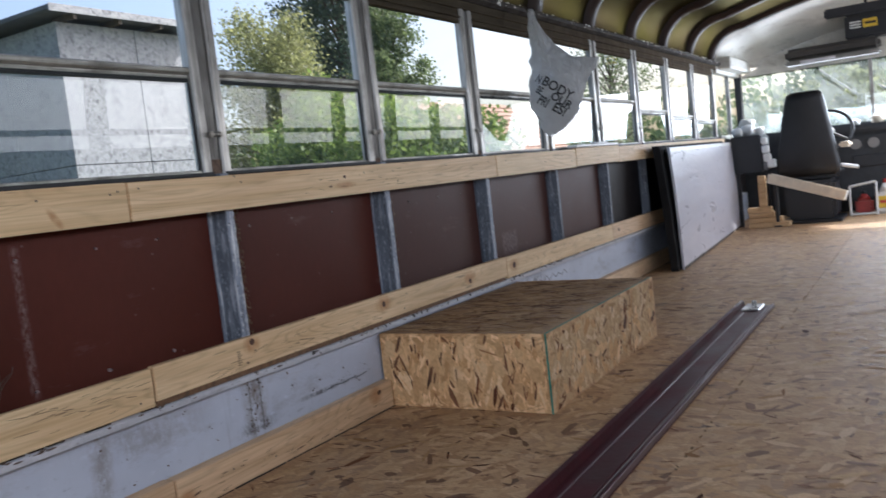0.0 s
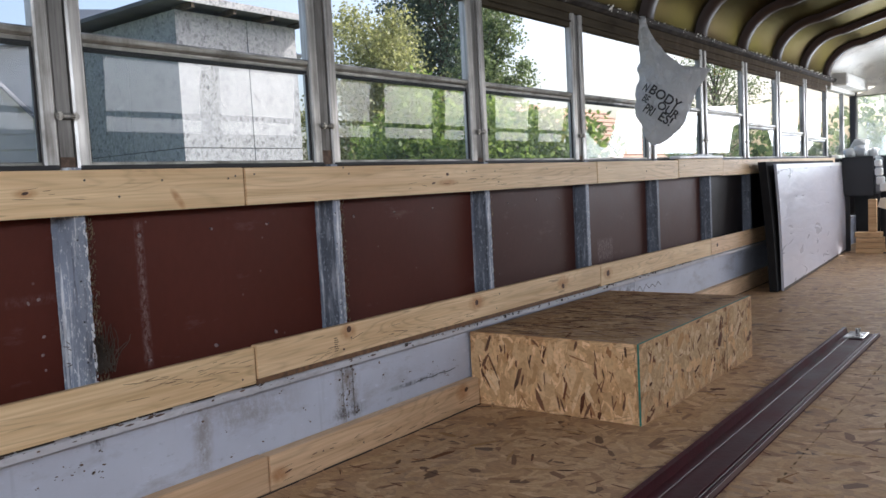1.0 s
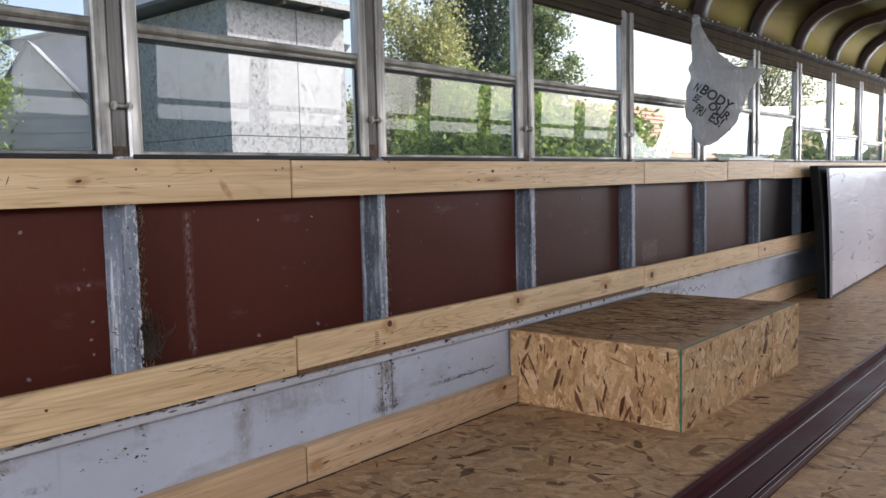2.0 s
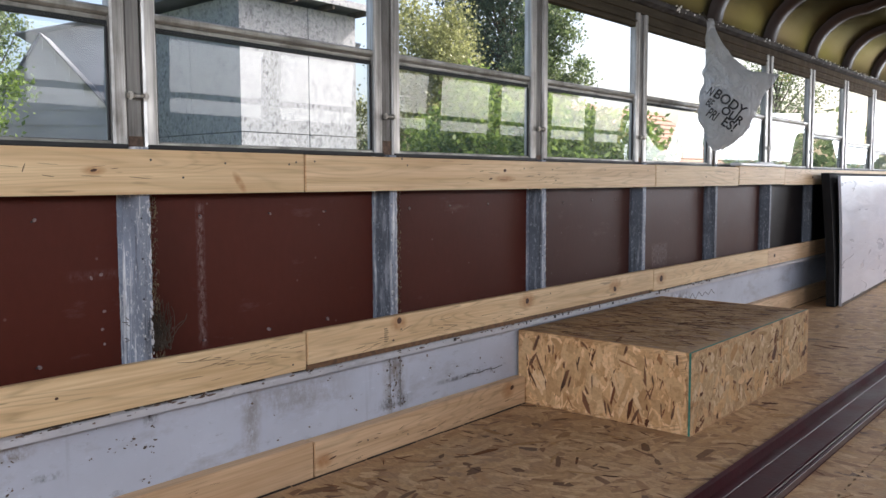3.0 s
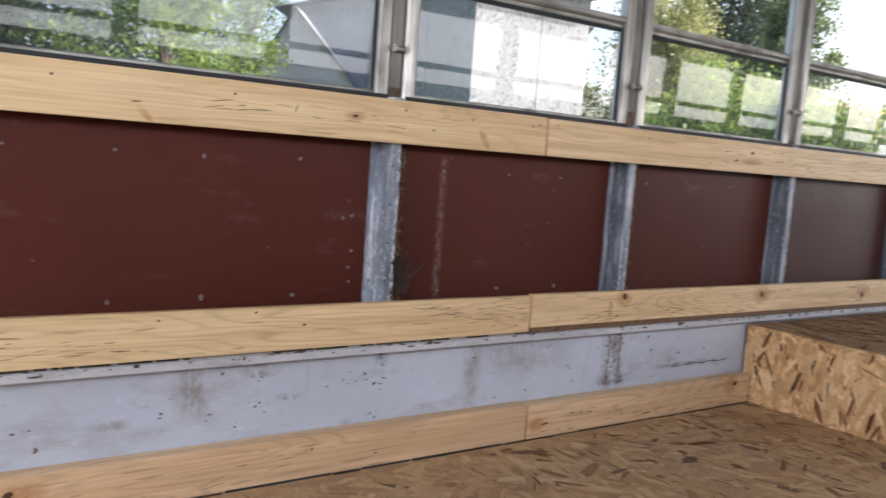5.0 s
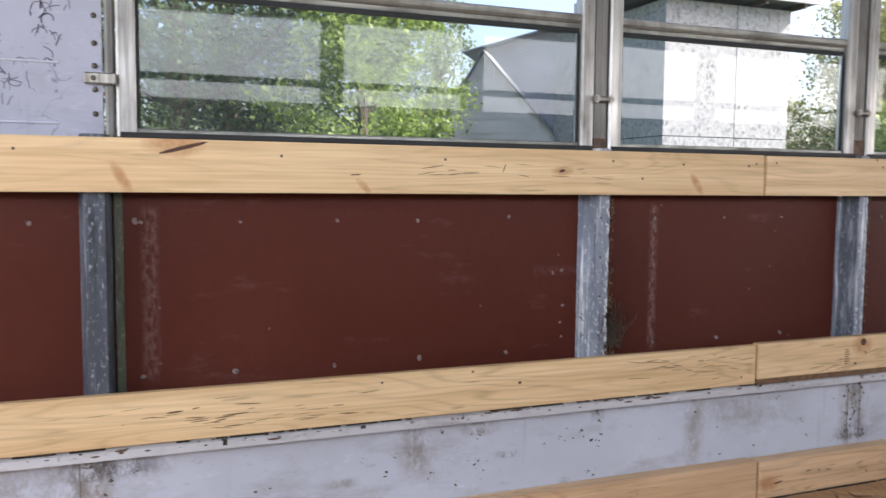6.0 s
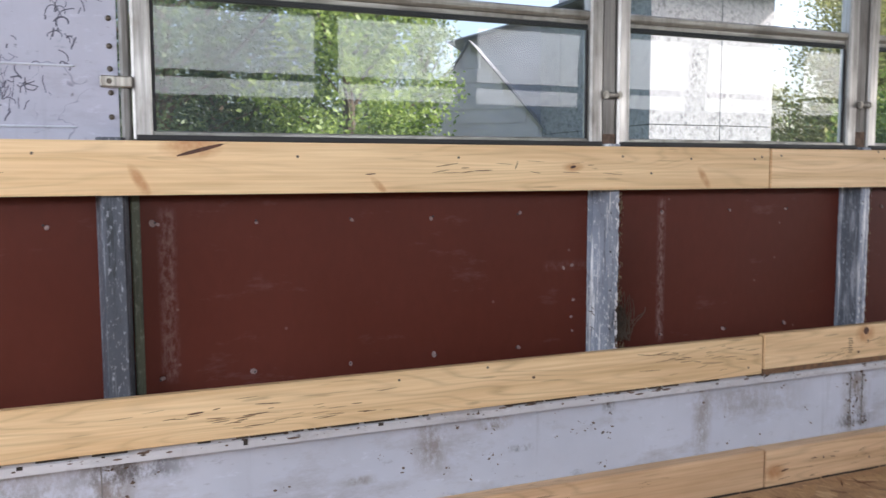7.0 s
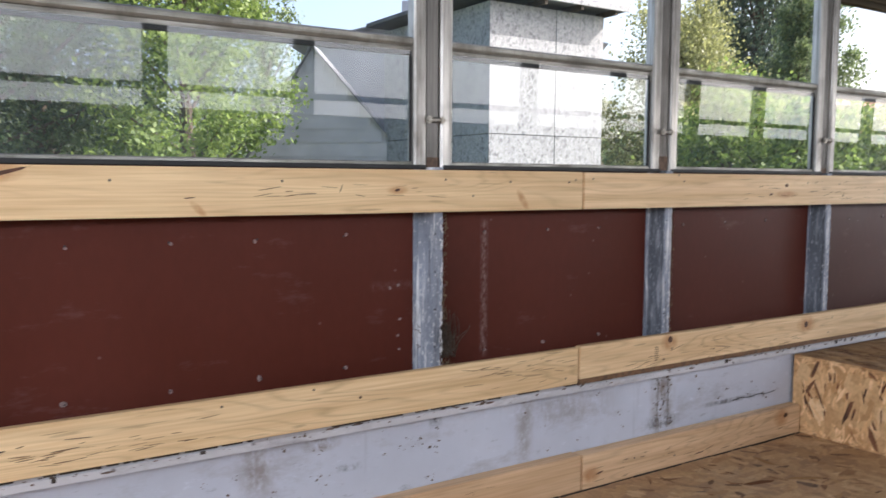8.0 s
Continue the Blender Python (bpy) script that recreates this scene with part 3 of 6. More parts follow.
def prism(outline, axis, a, b, bm=None):
    """An outline in the plane across an axis, drawn out along it from a to b."""
    bm = bm or bmesh.new()
    other = [i for i in range(3) if i != axis]

    def at(p, h):
        co = [0, 0, 0]
        co[other[0]], co[other[1]], co[axis] = p[0], p[1], h
        return bm.verts.new(co)

    low, high = [at(p, a) for p in outline], [at(p, b) for p in outline]
    n = len(outline)
    for i in range(n):
        bm.faces.new((low[i], low[(i + 1) % n], high[(i + 1) % n], high[i]))
    bm.faces.new(low)
    bm.faces.new(high[::-1])
    return bm


def rod(p, q, r, r2=None, sides=10, bm=None):
    bm = bm or bmesh.new()
    p, q = Vector(p), Vector(q)
    d = q - p
    m = Matrix.Translation((p + q) / 2) @ d.to_track_quat("Z", "Y").to_matrix().to_4x4()
    bmesh.ops.create_cone(bm, cap_ends=True, segments=sides, radius1=r, radius2=r if r2 is None else r2, depth=d.length, matrix=m)
    return bm


def disc_x(y, z, x, r, stretch=1.0, lean=0.0, sides=9, thick=0.0015):
    """A thin round or oval boss on a wall that faces +x."""
    bm = bmesh.new()
    m = Matrix.Translation((x, y, z)) @ pose(0, 0, 0, lean, 0, 0) @ Matrix.Diagonal((1, stretch, 1, 1)) @ pose(0, 0, 0, 0, 90, 0)
    bmesh.ops.create_cone(bm, cap_ends=True, segments=sides, radius1=r, radius2=r * 0.8, depth=thick * 2, matrix=m)
    return bm


def ragged_strip(x0, x1, y0, y1, z0, z1, rough, seed, eaten=0.0):
    """An upright strip of sheet metal whose edges are corroded; eaten narrows its foot."""
    rng = random.Random(seed)
    bm = bmesh.new()
    n = 64
    last = None
    for k in range(n + 1):
        z = z0 + (z1 - z0) * k / n
        bite = eaten * min(1.0, max(0.0, (0.50 - z) / 0.11)) * rng.uniform(0.85, 1.1)
        l, r = y0 + rng.uniform(-rough, rough) * 0.5, max(y0 + 0.004, y1 - bite + rng.uniform(-rough, rough))
        row = [bm.verts.new(c) for c in ((x0, l, z), (x1, l, z), (x1, r, z), (x0, r, z))]
        if last:
            for u in range(4):
                bm.faces.new((last[u], last[(u + 1) % 4], row[(u + 1) % 4], row[u]))
        else:
            bm.faces.new(row)
        last = row
    bm.faces.new(last[::-1])
    return bm


# ---- the left wall of the bus ----
FIRST, STEP = 1.455, 0.7035
POSTS = [0.525] + [FIRST + STEP * k for k in range(10)]
FRONT, REAR, WIDE = 8.90, -1.60, 2.30
SILL, GLASS_TOP, EAVE = 0.786, 1.300, 1.400

wall_left = thing("wall_left", (0, 0, 0), "stripped bus side wall of brown panels, steel ribs and grey sheet", "wall", kind="structure")
edges = [REAR] + [p - 0.006 for p in POSTS] + [FRONT]
for i in range(len(edges) - 1):
    y0, y1 = edges[i], edges[i + 1]
    tone = SKIN if i < 4 else SKIN_SHEEN if i < 7 else SKIN_SHADED
    part("panel", slab((-0.012, y0 + 0.001, 0.20), (0.0, y1 - 0.001, 0.780)), tone, wall_left, "dark brown primed outer skin panel" if i < 7 else "outer skin panel darkened for the shade behind the leaning sheets")

for i, p in enumerate(POSTS):
    if i == 0:
        y, w = 0.504, 0.025
        hat = [(0.0, y - w), (0.004, y - w), (0.040, y - w * 0.72), (0.047, y - w * 0.6), (0.047, y + w * 0.6), (0.040, y + w * 0.72), (0.004, y + w), (0.0, y + w)]
        rib = part("rib", prism(hat, 2, 0.264, 0.782), GALV, wall_left, "weathered bluish galvanised steel rib")
        part("edge_strip", slab((0.0005, y + w + 0.002, 0.28), (0.009, y + w + 0.017, 0.69), 0.002), GALV_GREEN, rib, "dark mossy edge strip")
        continue
    a, b = p - 0.013, p + 0.011
    # past the first full rib, the dark body colour carries its side's shade
    rib = part("rib", prism([(0.0, a - 0.010), (0.004, a - 0.010), (0.040, a - 0.001), (0.0436, a), (0.0436, b - 0.003), (0.0, b - 0.005)], 2, 0.264, 0.782), GALV_CRUST if i == 1 else GALV, wall_left, "weathered bluish galvanised steel rib")
    part("base_flange", ragged_strip(0.0005, 0.0032, a - 0.021, a - 0.0105, 0.266, 0.781, 0.0012, 70 + i), GALV_CRUST if i < 4 else GALV, rib)
    part("front_flange", ragged_strip(0.0437, 0.0475, a, b, 0.266, 0.781, 0.0016 if i < 4 else 0.0006, 170 + i, 0.017 if i == 1 else 0.0), GALV_CRUST if i < 5 else GALV, rib, "rib face with white crust and bluish streaks" if i < 4 else "")
    for z in (0.31, 0.39, 0.47, 0.55, 0.63):
        part("rivet_hole", disc_x(a + 0.005, z + 0.012 * (i % 3), 0.0476, 0.0024, 1, 0, 7, 0.0004), INK, rib)
    if i in (1, 2, 3):
        # crumbling sealant and fluff on the skin beside the rib
        past = (0.022, 0.042, 0.060)[i - 1]
        for mat_, label_, seed_, count in ((CRUMB, "crumbling brown sealant", 40, (760, 380, 110)[i - 1]), (HOLE_RIM, "pale crumbs of old sealant", 60, (90, 60, 14)[i - 1])):
            bm = bmesh.new()
            rng = random.Random(seed_ + i)
            for _ in range(count):
                z = 0.27 + 0.42 * rng.random() ** (1.6 if i == 1 else 1.0)
                s = 0.0005 + 0.0016 * rng.random() ** 2
                out = past + 0.020 * rng.random() ** 1.5 + (0.05 * rng.random() * (0.42 - z) / 0.15 if z < 0.42 and i == 1 else 0)
                bmesh.ops.create_icosphere(bm, subdivisions=1, radius=s, matrix=Matrix.Translation((0.001 + s * 0.4, b + out, z)) @ pose(0, 0, 0, rng.uniform(-40, 40), 0, 0) @ Matrix.Diagonal((0.5, 0.7, rng.uniform(1, 3.5), 1)))
            tagged(part("sealant", bm, mat_, rib, label_), kind="stuff")
        bm = bmesh.new()
        rng = random.Random(90 + i)
        for _ in range((150, 110, 60)[i - 1]):
            s = 0.0007 + 0.0022 * rng.random() ** 2
            bmesh.ops.create_icosphere(bm, subdivisions=1, radius=s, matrix=Matrix.Translation((0.0472, b - 0.001 - 0.006 * rng.random() ** 2, 0.27 + 0.41 * rng.random() ** 1.3)) @ pose(0, 0, 0, rng.uniform(-20, 20), 0, 0) @ Matrix.Diagonal((0.35, 0.8, rng.uniform(1, 4), 1)))
        tagged(part("white_crust", bm, LIP, rib, "white crust along the rib's edge"), kind="stuff")

# dried stalks caught beside the first full rib
rng = random.Random(88)
bm = bmesh.new()
for _ in range(105):
    y, z = FIRST + 0.026 + 0.05 * rng.random() ** 1.5, 0.362 + 0.02 * rng.random()
    heading, x = rng.gauss(1.75, 0.35), 0.003
    p = Vector((x, y, z))
    for _ in range(rng.randint(3, 8)):
        q = p + Vector((rng.uniform(-0.001, 0.003), 0.012 * math.cos(heading), 0.012 * math.sin(heading)))
        q.x = min(0.012, max(0.002, q.x))
        rod(p, q, 0.0009, 0.0007, 4, bm)
        p, heading = q, heading + rng.gauss(0.05, 0.22)
tagged(part("dry_stalks", bm, BARK, wall_left, "dried brown stalks caught beside the rib"), kind="stuff")

# fastener holes left in the skin
rng = random.Random(5)
for z, ys in ((0.641, (0.23, 0.399, 0.569, 0.738, 0.91, 1.075, 1.257, 1.607, 1.79, 1.963, 2.27, 2.44, 2.62, 3.05, 3.25, 3.42)), (0.370, (0.57, 0.730, 0.907, 1.080, 1.255, 1.608, 1.79, 1.96))):
    for y in ys:
        rim = part("screw_hole", disc_x(y + rng.uniform(-.006, .006), z + rng.uniform(-.004, .004), 0.0008, rng.uniform(0.0030, 0.0052) * (1.35 if z < 0.4 else 1.0), rng.uniform(0.6, 1.3), rng.uniform(0, 90), 7), HOLE_RIM, wall_left, "pale ring round an old screw hole")
        part("hole", disc_x(y, z, 0.0018, 0.0021, 1.0, 0, 7, 0.0006), INK, rim)
for y, z, s in ((1.365, 0.528, 0.0045), (1.385, 0.533, 0.0035), (0.565, 0.640, 0.007), (1.387, 0.395, 0.003), (1.389, 0.46, 0.003), (1.384, 0.425, 0.003)):
    part("paint_chip", disc_x(y, z, 0.0008, s, rng.uniform(0.5, 1.4), 20, 7, 0.0008), HOLE_RIM, wall_left, "pale paint chip")

# painted skirting sheets below the ledge, lapped over one another
for i, (y0, y1) in enumerate(((REAR, 0.47), (0.47, 2.185), (2.185, 4.05), (4.05, 5.9), (5.9, FRONT))):
    lift = 0.0015 * (i % 2)
    sheet = part("skirting_sheet", slab((-0.012, y0, 0.0), (0.012 + lift, y1 + 0.012 * (i % 2), 0.252), 0.001), BLUE, wall_left, "scuffed blue-grey painted steel sheet")
for y in (2.172, 2.212, 0.470):
    part("seam", slab((0.0135, y - 0.0012, 0.095), (0.0150, y + 0.0012, 0.238), 0.0004), GREY_VISOR, wall_left, "dirty lap seam")
ledge = [(0.0, 0.240), (0.050, 0.248), (0.056, 0.250), (0.057, 0.264), (0.050, 0.2685), (0.0, 0.2685)]
part("ledge", prism(ledge, 1, REAR, FRONT - 0.3), LIP, wall_left, "chipped white folded steel ledge")
rng = random.Random(9)
bm = bmesh.new()
for _ in range(260):
    y, s = 0.36 * int(rng.uniform(0.0, 12.2)) + rng.gauss(0.1, 0.09), 0.0007 + 0.0032 * rng.random() ** 2.4
    bmesh.ops.create_icosphere(bm, subdivisions=1, radius=s, matrix=Matrix.Translation((0.057, y, 0.268 - rng.random() * 0.01)) @ Matrix.Diagonal((0.4, rng.uniform(1, 4), 0.7, 1)))
tagged(part("crumbs", bm, RUST, wall_left, "dark flakes of dirt along the ledge"), kind="stuff")

# dark broken line painting the gap's shade between ledge and boards, plus chips
rng = random.Random(41)
bm = bmesh.new()
y = -0.2
while y < 4.6:
    l = rng.uniform(0.006, 0.07)
    if rng.random() < 0.72:
        slab((0.0505, y, 0.2684), (0.0572 + 0.0016 * rng.random(), y + l, 0.2700 + 0.0035 * rng.random()), 0, bm)
    y += l + 0.012 * rng.random()
for _ in range(26):
    y, h = rng.uniform(0.2, 4.2), rng.uniform(0.002, 0.011)
    slab((0.0568, y, 0.2665 - h), (0.0578, y + rng.uniform(0.002, 0.014), 0.2665), 0, bm)
tagged(part("ledge_dirt", bm, GRIME, wall_left, "dark strips for the gap's shade, and chips, along the ledge"), kind="stuff")


def ribbon(points, w, x, bm):
    """A thin drawn line on a wall that faces +x."""
    last = None
    for (y, z), (y2, z2) in zip(points, points[1:]):
        d = Vector((y2 - y, z2 - z)).normalized()
        for a, b in ((y, z), (y2, z2)):
            co = [bm.verts.new((x, a - w * d.y, b + w * d.x)), bm.verts.new((x, a + w * d.y, b - w * d.x))]
            if last:
                bm.faces.new((last[0], last[1], co[1], co[0]))
            last = co


bm = bmesh.new()
rng = random.Random(31)
ribbon([(3.86 + 0.035 * k, 0.185 + 0.022 * (k % 2) + rng.uniform(-0.006, 0.006)) for k in range(15)], 0.0016, 0.0142, bm)
ribbon([(3.80 + 0.02 * k, 0.150 + 0.03 * math.sin(k * 1.3)) for k in range(9)], 0.0014, 0.0142, bm)
ribbon([(2.48 + 0.04 * k, 0.128 + 0.004 * (k % 2)) for k in range(6)], 0.0012, 0.0142, bm)
tagged(part("scrawl", bm, INK, wall_left, "dark zigzag scrawl on the paint"), kind="stuff")

bm = bmesh.new()
for k in range(7):
    z = 0.300 + 0.0055 * k
    slab((0.0688, 2.096 + 0.001 * (k % 2), z), (0.0693, 2.108 + 0.002 * ((k * 2) % 3), z + 0.0022), 0, bm)
STAMP = bm

# sheet beside the rearmost window, with rivets and swages
rear_sheet = part("rear_sheet", slab((0.000, REAR, 0.775), (0.020, 0.520, EAVE), 0.001), BLUE_SCRIBBLE, wall_left, "scratched and scribbled blue-grey sheet")
for z in (0.796, 0.892, 1.00, 1.12):
    part("swage", slab((0.0195, REAR, z), (0.0235, 0.455, z + 0.004), 0.0015), BLUE, rear_sheet)
for z in (0.778, 0.815, 0.854, 0.892, 0.928, 0.972, 1.012, 1.05, 1.09, 1.13):
    bm = bmesh.new()
    bmesh.ops.create_uvsphere(bm, u_segments=8, v_segments=5, radius=0.0048, matrix=Matrix.Translation((0.0205, 0.508, z)) @ Matrix.Diagonal((0.7, 1, 1, 1)))
    part("rivet", bm, SCREW, rear_sheet, "dark rivet head", True)

# dark chips and scabs in the skirting's paint
rng = random.Random(64)
bm = bmesh.new()
for spot in range(104):
    y, z = (rng.uniform(0.2, 2.7), rng.uniform(0.10, 0.235)) if spot > 52 else (rng.choice((0.52, 1.20, 1.472, 2.175, 2.215, 2.175, 2.215)) + rng.gauss(0, 0.009), rng.uniform(0.10, 0.238))
    for _ in range(rng.randint(1, 4)):
        m = Matrix.Translation((0.0138, y + rng.gauss(0, 0.006), z + rng.gauss(0, 0.004))) @ pose(0, 0, 0, rng.uniform(-50, 50), 0, 0) @ Matrix.Diagonal((0.25, 1, rng.uniform(0.3, 0.9), 1))
        bmesh.ops.create_icosphere(bm, subdivisions=1, radius=0.001 + 0.0042 * rng.random() ** 2.5, matrix=m)
tagged(part("paint_scabs", bm, RUST, wall_left, "dark chips in the old paint"), kind="stuff")

# pencilled scratches on that sheet
rng = random.Random(21)
bm = bmesh.new()
for spot_y, spot_z, reach, strokes, tall in ((0.44, 0.96, 0.020, 26, 1), (0.43, 1.03, 0.03, 20, 1), (0.36, 0.87, 0.03, 26, 0), (0.30, 0.93, 0.06, 22, 0), (0.17, 0.87, 0.07, 26, 0), (0.05, 0.93, 0.09, 24, 0), (0.15, 1.01, 0.10, 22, 0), (0.36, 0.84, 0.012, 14, 1), (-0.1, 0.87, 0.1, 16, 0)):
    for _ in range(strokes):
        y, z = rng.gauss(spot_y, reach), rng.gauss(spot_z, reach * (1.4 if tall else 0.45))
        heading, bend = (rng.gauss(1.45, 0.25) if tall else rng.uniform(0, 6.3)), rng.gauss(0, 0.35)
        w = rng.choice((0.0005, 0.0008, 0.0013))
        last = None
        for _ in range(rng.randint(3, 10)):
            co = [bm.verts.new((0.0203, y - w * math.sin(heading), z + w * math.cos(heading))), bm.verts.new((0.0203, y + w * math.sin(heading), z - w * math.cos(heading)))]
            if last:
                bm.faces.new((last[0], last[1], co[1], co[0]))
            last = co
            y, z = min(0.49, y + 0.0035 * math.cos(heading)), max(0.78, z + 0.0035 * math.sin(heading))
            heading += bend + rng.gauss(0, 0.2)
tagged(part("scribble", bm, plain("pencil_scratch", (0.13, 0.13, 0.17), 0.7, 0, 0.4, 40), rear_sheet, "dark pencilled scratches"), kind="stuff")

# posts between windows, header and the grimy channel above them
for i, p in enumerate(POSTS):
    y = p if i else 0.531
    h = 0.0175 if i else 0.008
    outline = [(-0.012, y - h), (0.018, y - h), (0.022, y - h + 0.004), (0.022, y + h - 0.004), (0.018, y + h), (-0.012, y + h)]
    post = part("post", prism(outline, 2, 0.776, EAVE), POST, wall_left, "dull steel post between windows")
    if i:
        part("rust_patch", slab((0.0222, y - h * 0.9, 0.777), (0.0236, y + h * 0.9, 0.797 + (0.022 if i == 2 else 0.006 * (i % 3))), 0.0006), RUST, post, "rusty foot of the post")
part("header", slab((-0.03, 0.50, 1.352), (0.028, FRONT - 0.95, 1.392), 0.004), TOP_RAIL, wall_left, "dull metal header above the windows")
part("gutter_channel", prism([(-0.02, 1.388), (0.040, 1.386), (0.058, 1.396), (0.060, 1.412), (0.040, 1.424), (-0.02, 1.43)], 1, REAR, FRONT - 0.90), GRIME, wall_left, "grimy channel with scraps of old insulation")
rng = random.Random(12)
bm = bmesh.new()
for _ in range(460):
    y, s = rng.uniform(0.5, 7.9), 0.0015 + 0.008 * rng.random() ** 2.5
    bmesh.ops.create_icosphere(bm, subdivisions=1, radius=s, matrix=Matrix.Translation((0.05 + rng.random() * 0.01, y, 1.40 + rng.random() * 0.02)) @ pose(0, 0, 0, rng.random() * 90, rng.random() * 90, 0) @ Matrix.Diagonal((0.5, 1.6, 0.9, 1)))
tagged(part("insulation_scrap", bm, CREAM, wall_left, "torn scraps of pale insulation"), kind="stuff")


def pane(name, lo, hi, material, parent, axis, label=""):
    """A sheet of glass; the side towards the inside of the bus mirrors."""
    ob = part(name, slab(lo, hi), (material, PANE_BACK), parent, label)
    for p in ob.data.polygons:
        p.material_index = 0 if (p.normal.x > 0.5 if axis == 0 else p.normal.y < -0.5) else 1
    if axis == 0:
        mid = sum(v.co.z for v in ob.data.vertices) / len(ob.data.vertices)
        for v in ob.data.vertices:
            v.co.x += (v.co.z - mid) * 0.028
    ob.visible_shadow = False
    return ob


def window(number, y0, y1, low_drop=0.0):
    """A split-sash bus window between two posts."""
    win = thing(f"window_{number}", (0, (y0 + y1) / 2, SILL), "aluminium split-sash bus window with dusty glass", "window", kind="structure")
    s = 0.030
    for a, b in ((y0, y0 + s), (y1 - s, y1)):
        part("stile", prism([(0.001, a), (0.025, a), (0.029, a + 0.004), (0.029, b - 0.004), (0.025, b), (0.001, b)], 2, SILL - 0.006, 1.354), ALU, win, "streaked aluminium stile")
    part("bottom_rail", slab((0.001, y0 + s, SILL - 0.006), (0.022, y1 - s, SILL + 0.008), 0.002), ALU_RAIL, win)
    part("gasket", slab((0.0225, y0 + 0.004, SILL - 0.008), (0.034, y1 - 0.004, SILL + 0.001), 0.001), RUBBER, win, "black rubber gasket")
    part("top_rail", slab((0.0, y0 + s, GLASS_TOP), (0.024, y1 - s, 1.354), 0.003), TOP_RAIL, win, "tarnished brownish top rail")
    part("top_lip", slab((0.0245, y0 + s, 1.318), (0.031, y1 - s, 1.326), 0.001), TOP_RAIL, win)
    zr = 1.018 - low_drop
    rail = part("meeting_rail", prism([(0.002, zr + 0.004), (0.014, zr + 0.004), (0.014, zr + 0.012), (0.020, zr + 0.013), (0.023, zr + 0.018), (0.023, zr + 0.027), (0.018, zr + 0.031), (0.002, zr + 0.032)], 1, y0 + s, y1 - s), ALU_RAIL, win, "aluminium meeting rail")
    part("seal", slab((0.006, y0 + s, zr - 0.006), (0.016, y1 - s, zr + 0.0035), 0.001), RUBBER, rail, "black seal under the rail")
    low = pane("lower_pane", (0.009, y0 + s - 0.004, SILL + 0.004), (0.013, y1 - s + 0.004, zr + 0.004), GLASS_LOW, win, 0, "dusty lower pane")
    up = pane("upper_pane", (0.003, y0 + s - 0.004, zr + 0.010), (0.007, y1 - s + 0.004, GLASS_TOP + 0.006), GLASS, win, 0, "clear upper pane")
    for a, b in ((y0 + s, y0 + s + 0.006), (y1 - s - 0.006, y1 - s)):
        part("glazing_seal", slab((0.0135, a, SILL + 0.008), (0.018, b, zr - 0.007), 0.001), RUBBER, win, "black glazing seal")
    return win


for k in range(10):
    window(k + 1, POSTS[k] + (0.0155 if k == 0 else 0.0178), POSTS[k + 1] - 0.0178, 0.0 if k < 6 else (0.0, 0.05, 0.08, 0.11)[k - 6])

# sash latches across each post
for i, p in enumerate(POSTS[1:8]):
    z = 0.881
    latch = thing("sash_latch", (0.03, p, z), "small worn steel latch holding two window sashes", "latch", "sash latches")
    part("pin", rod((0.036, p - 0.022, z), (0.036, p + 0.022, z), 0.0040), LATCH, latch, smooth=True)
    for dy in (-0.016, 0.016):
        part("tab", slab((0.0305, p + dy - 0.0065, z - 0.008), (0.0405, p + dy + 0.0065, z + 0.008), 0.003, segments=2), LATCH, latch)
    part("keeper", slab((0.0225, p - 0.0075, z - 0.0055), (0.0395, p + 0.0075, z + 0.0055), 0.002), POST, latch, "dull keeper between the tabs")
clip = thing("window_clip", (0.03, 0.52, 0.871), "bright steel clip screwed beside the window", "clip")
part("plate", slab((0.0205, 0.492, 0.862), (0.037, 0.540, 0.880), 0.002), LATCH, clip)
part("screw", disc_x(0.506, 0.871, 0.0375, 0.0050), SCREW, clip, "dark screw")


# ---- furring boards ----
BOARDS = []


def board(lo, hi, material, label, knots=(), screws=(), group="furring boards", name="board"):
    ob = thing(name, ((lo[0] + hi[0]) / 2, (lo[1] + hi[1]) / 2, lo[2]), label, "board", group)
    BOARDS.append((ob, lo, hi))
    part("plank", slab(lo, hi, 0.0022, segments=2), material, ob)
    for y, z, r, st, lean in knots:
        part("knot", disc_x(y, z, hi[0] - 0.0003, r * 0.82, st, lean, 9, 0.0009), KNOT, ob, "dark brown knot")
    for y, z in screws:
        part("screw", disc_x(y, z, hi[0] - 0.0004, 0.0030, 1, 0, 8, 0.0009), SCREW, ob, "sunken screw head")
    return ob


TB0, TB1 = 0.689, 0.776
screw_row = lambda ys, z0, z1: [(y, (z0 if j % 2 else z1)) for j, y in enumerate(ys)]
board((0.048, REAR + 0.02, TB0), (0.067, 1.844, TB1), PINE, "pale pine board screwed along below the windows",
      ((0.640, 0.762, 0.0048, 12.0, 15), (1.345, 0.735, 0.004, 2.4, 10), (0.93, 0.722, 0.0016, 9, 4), (1.15, 0.728, 0.0013, 22, 2), (0.33, 0.742, 0.0018, 12, -6), (0.235, 0.752, 0.0015, 9, 8), (1.22, 0.738, 0.0012, 10, 70)),
      ((0.392, 0.755), (0.80, 0.752), (1.10, 0.752), (1.46, 0.756), (1.53, 0.722), (1.63, 0.752), (1.82, 0.757), (1.80, 0.752)))
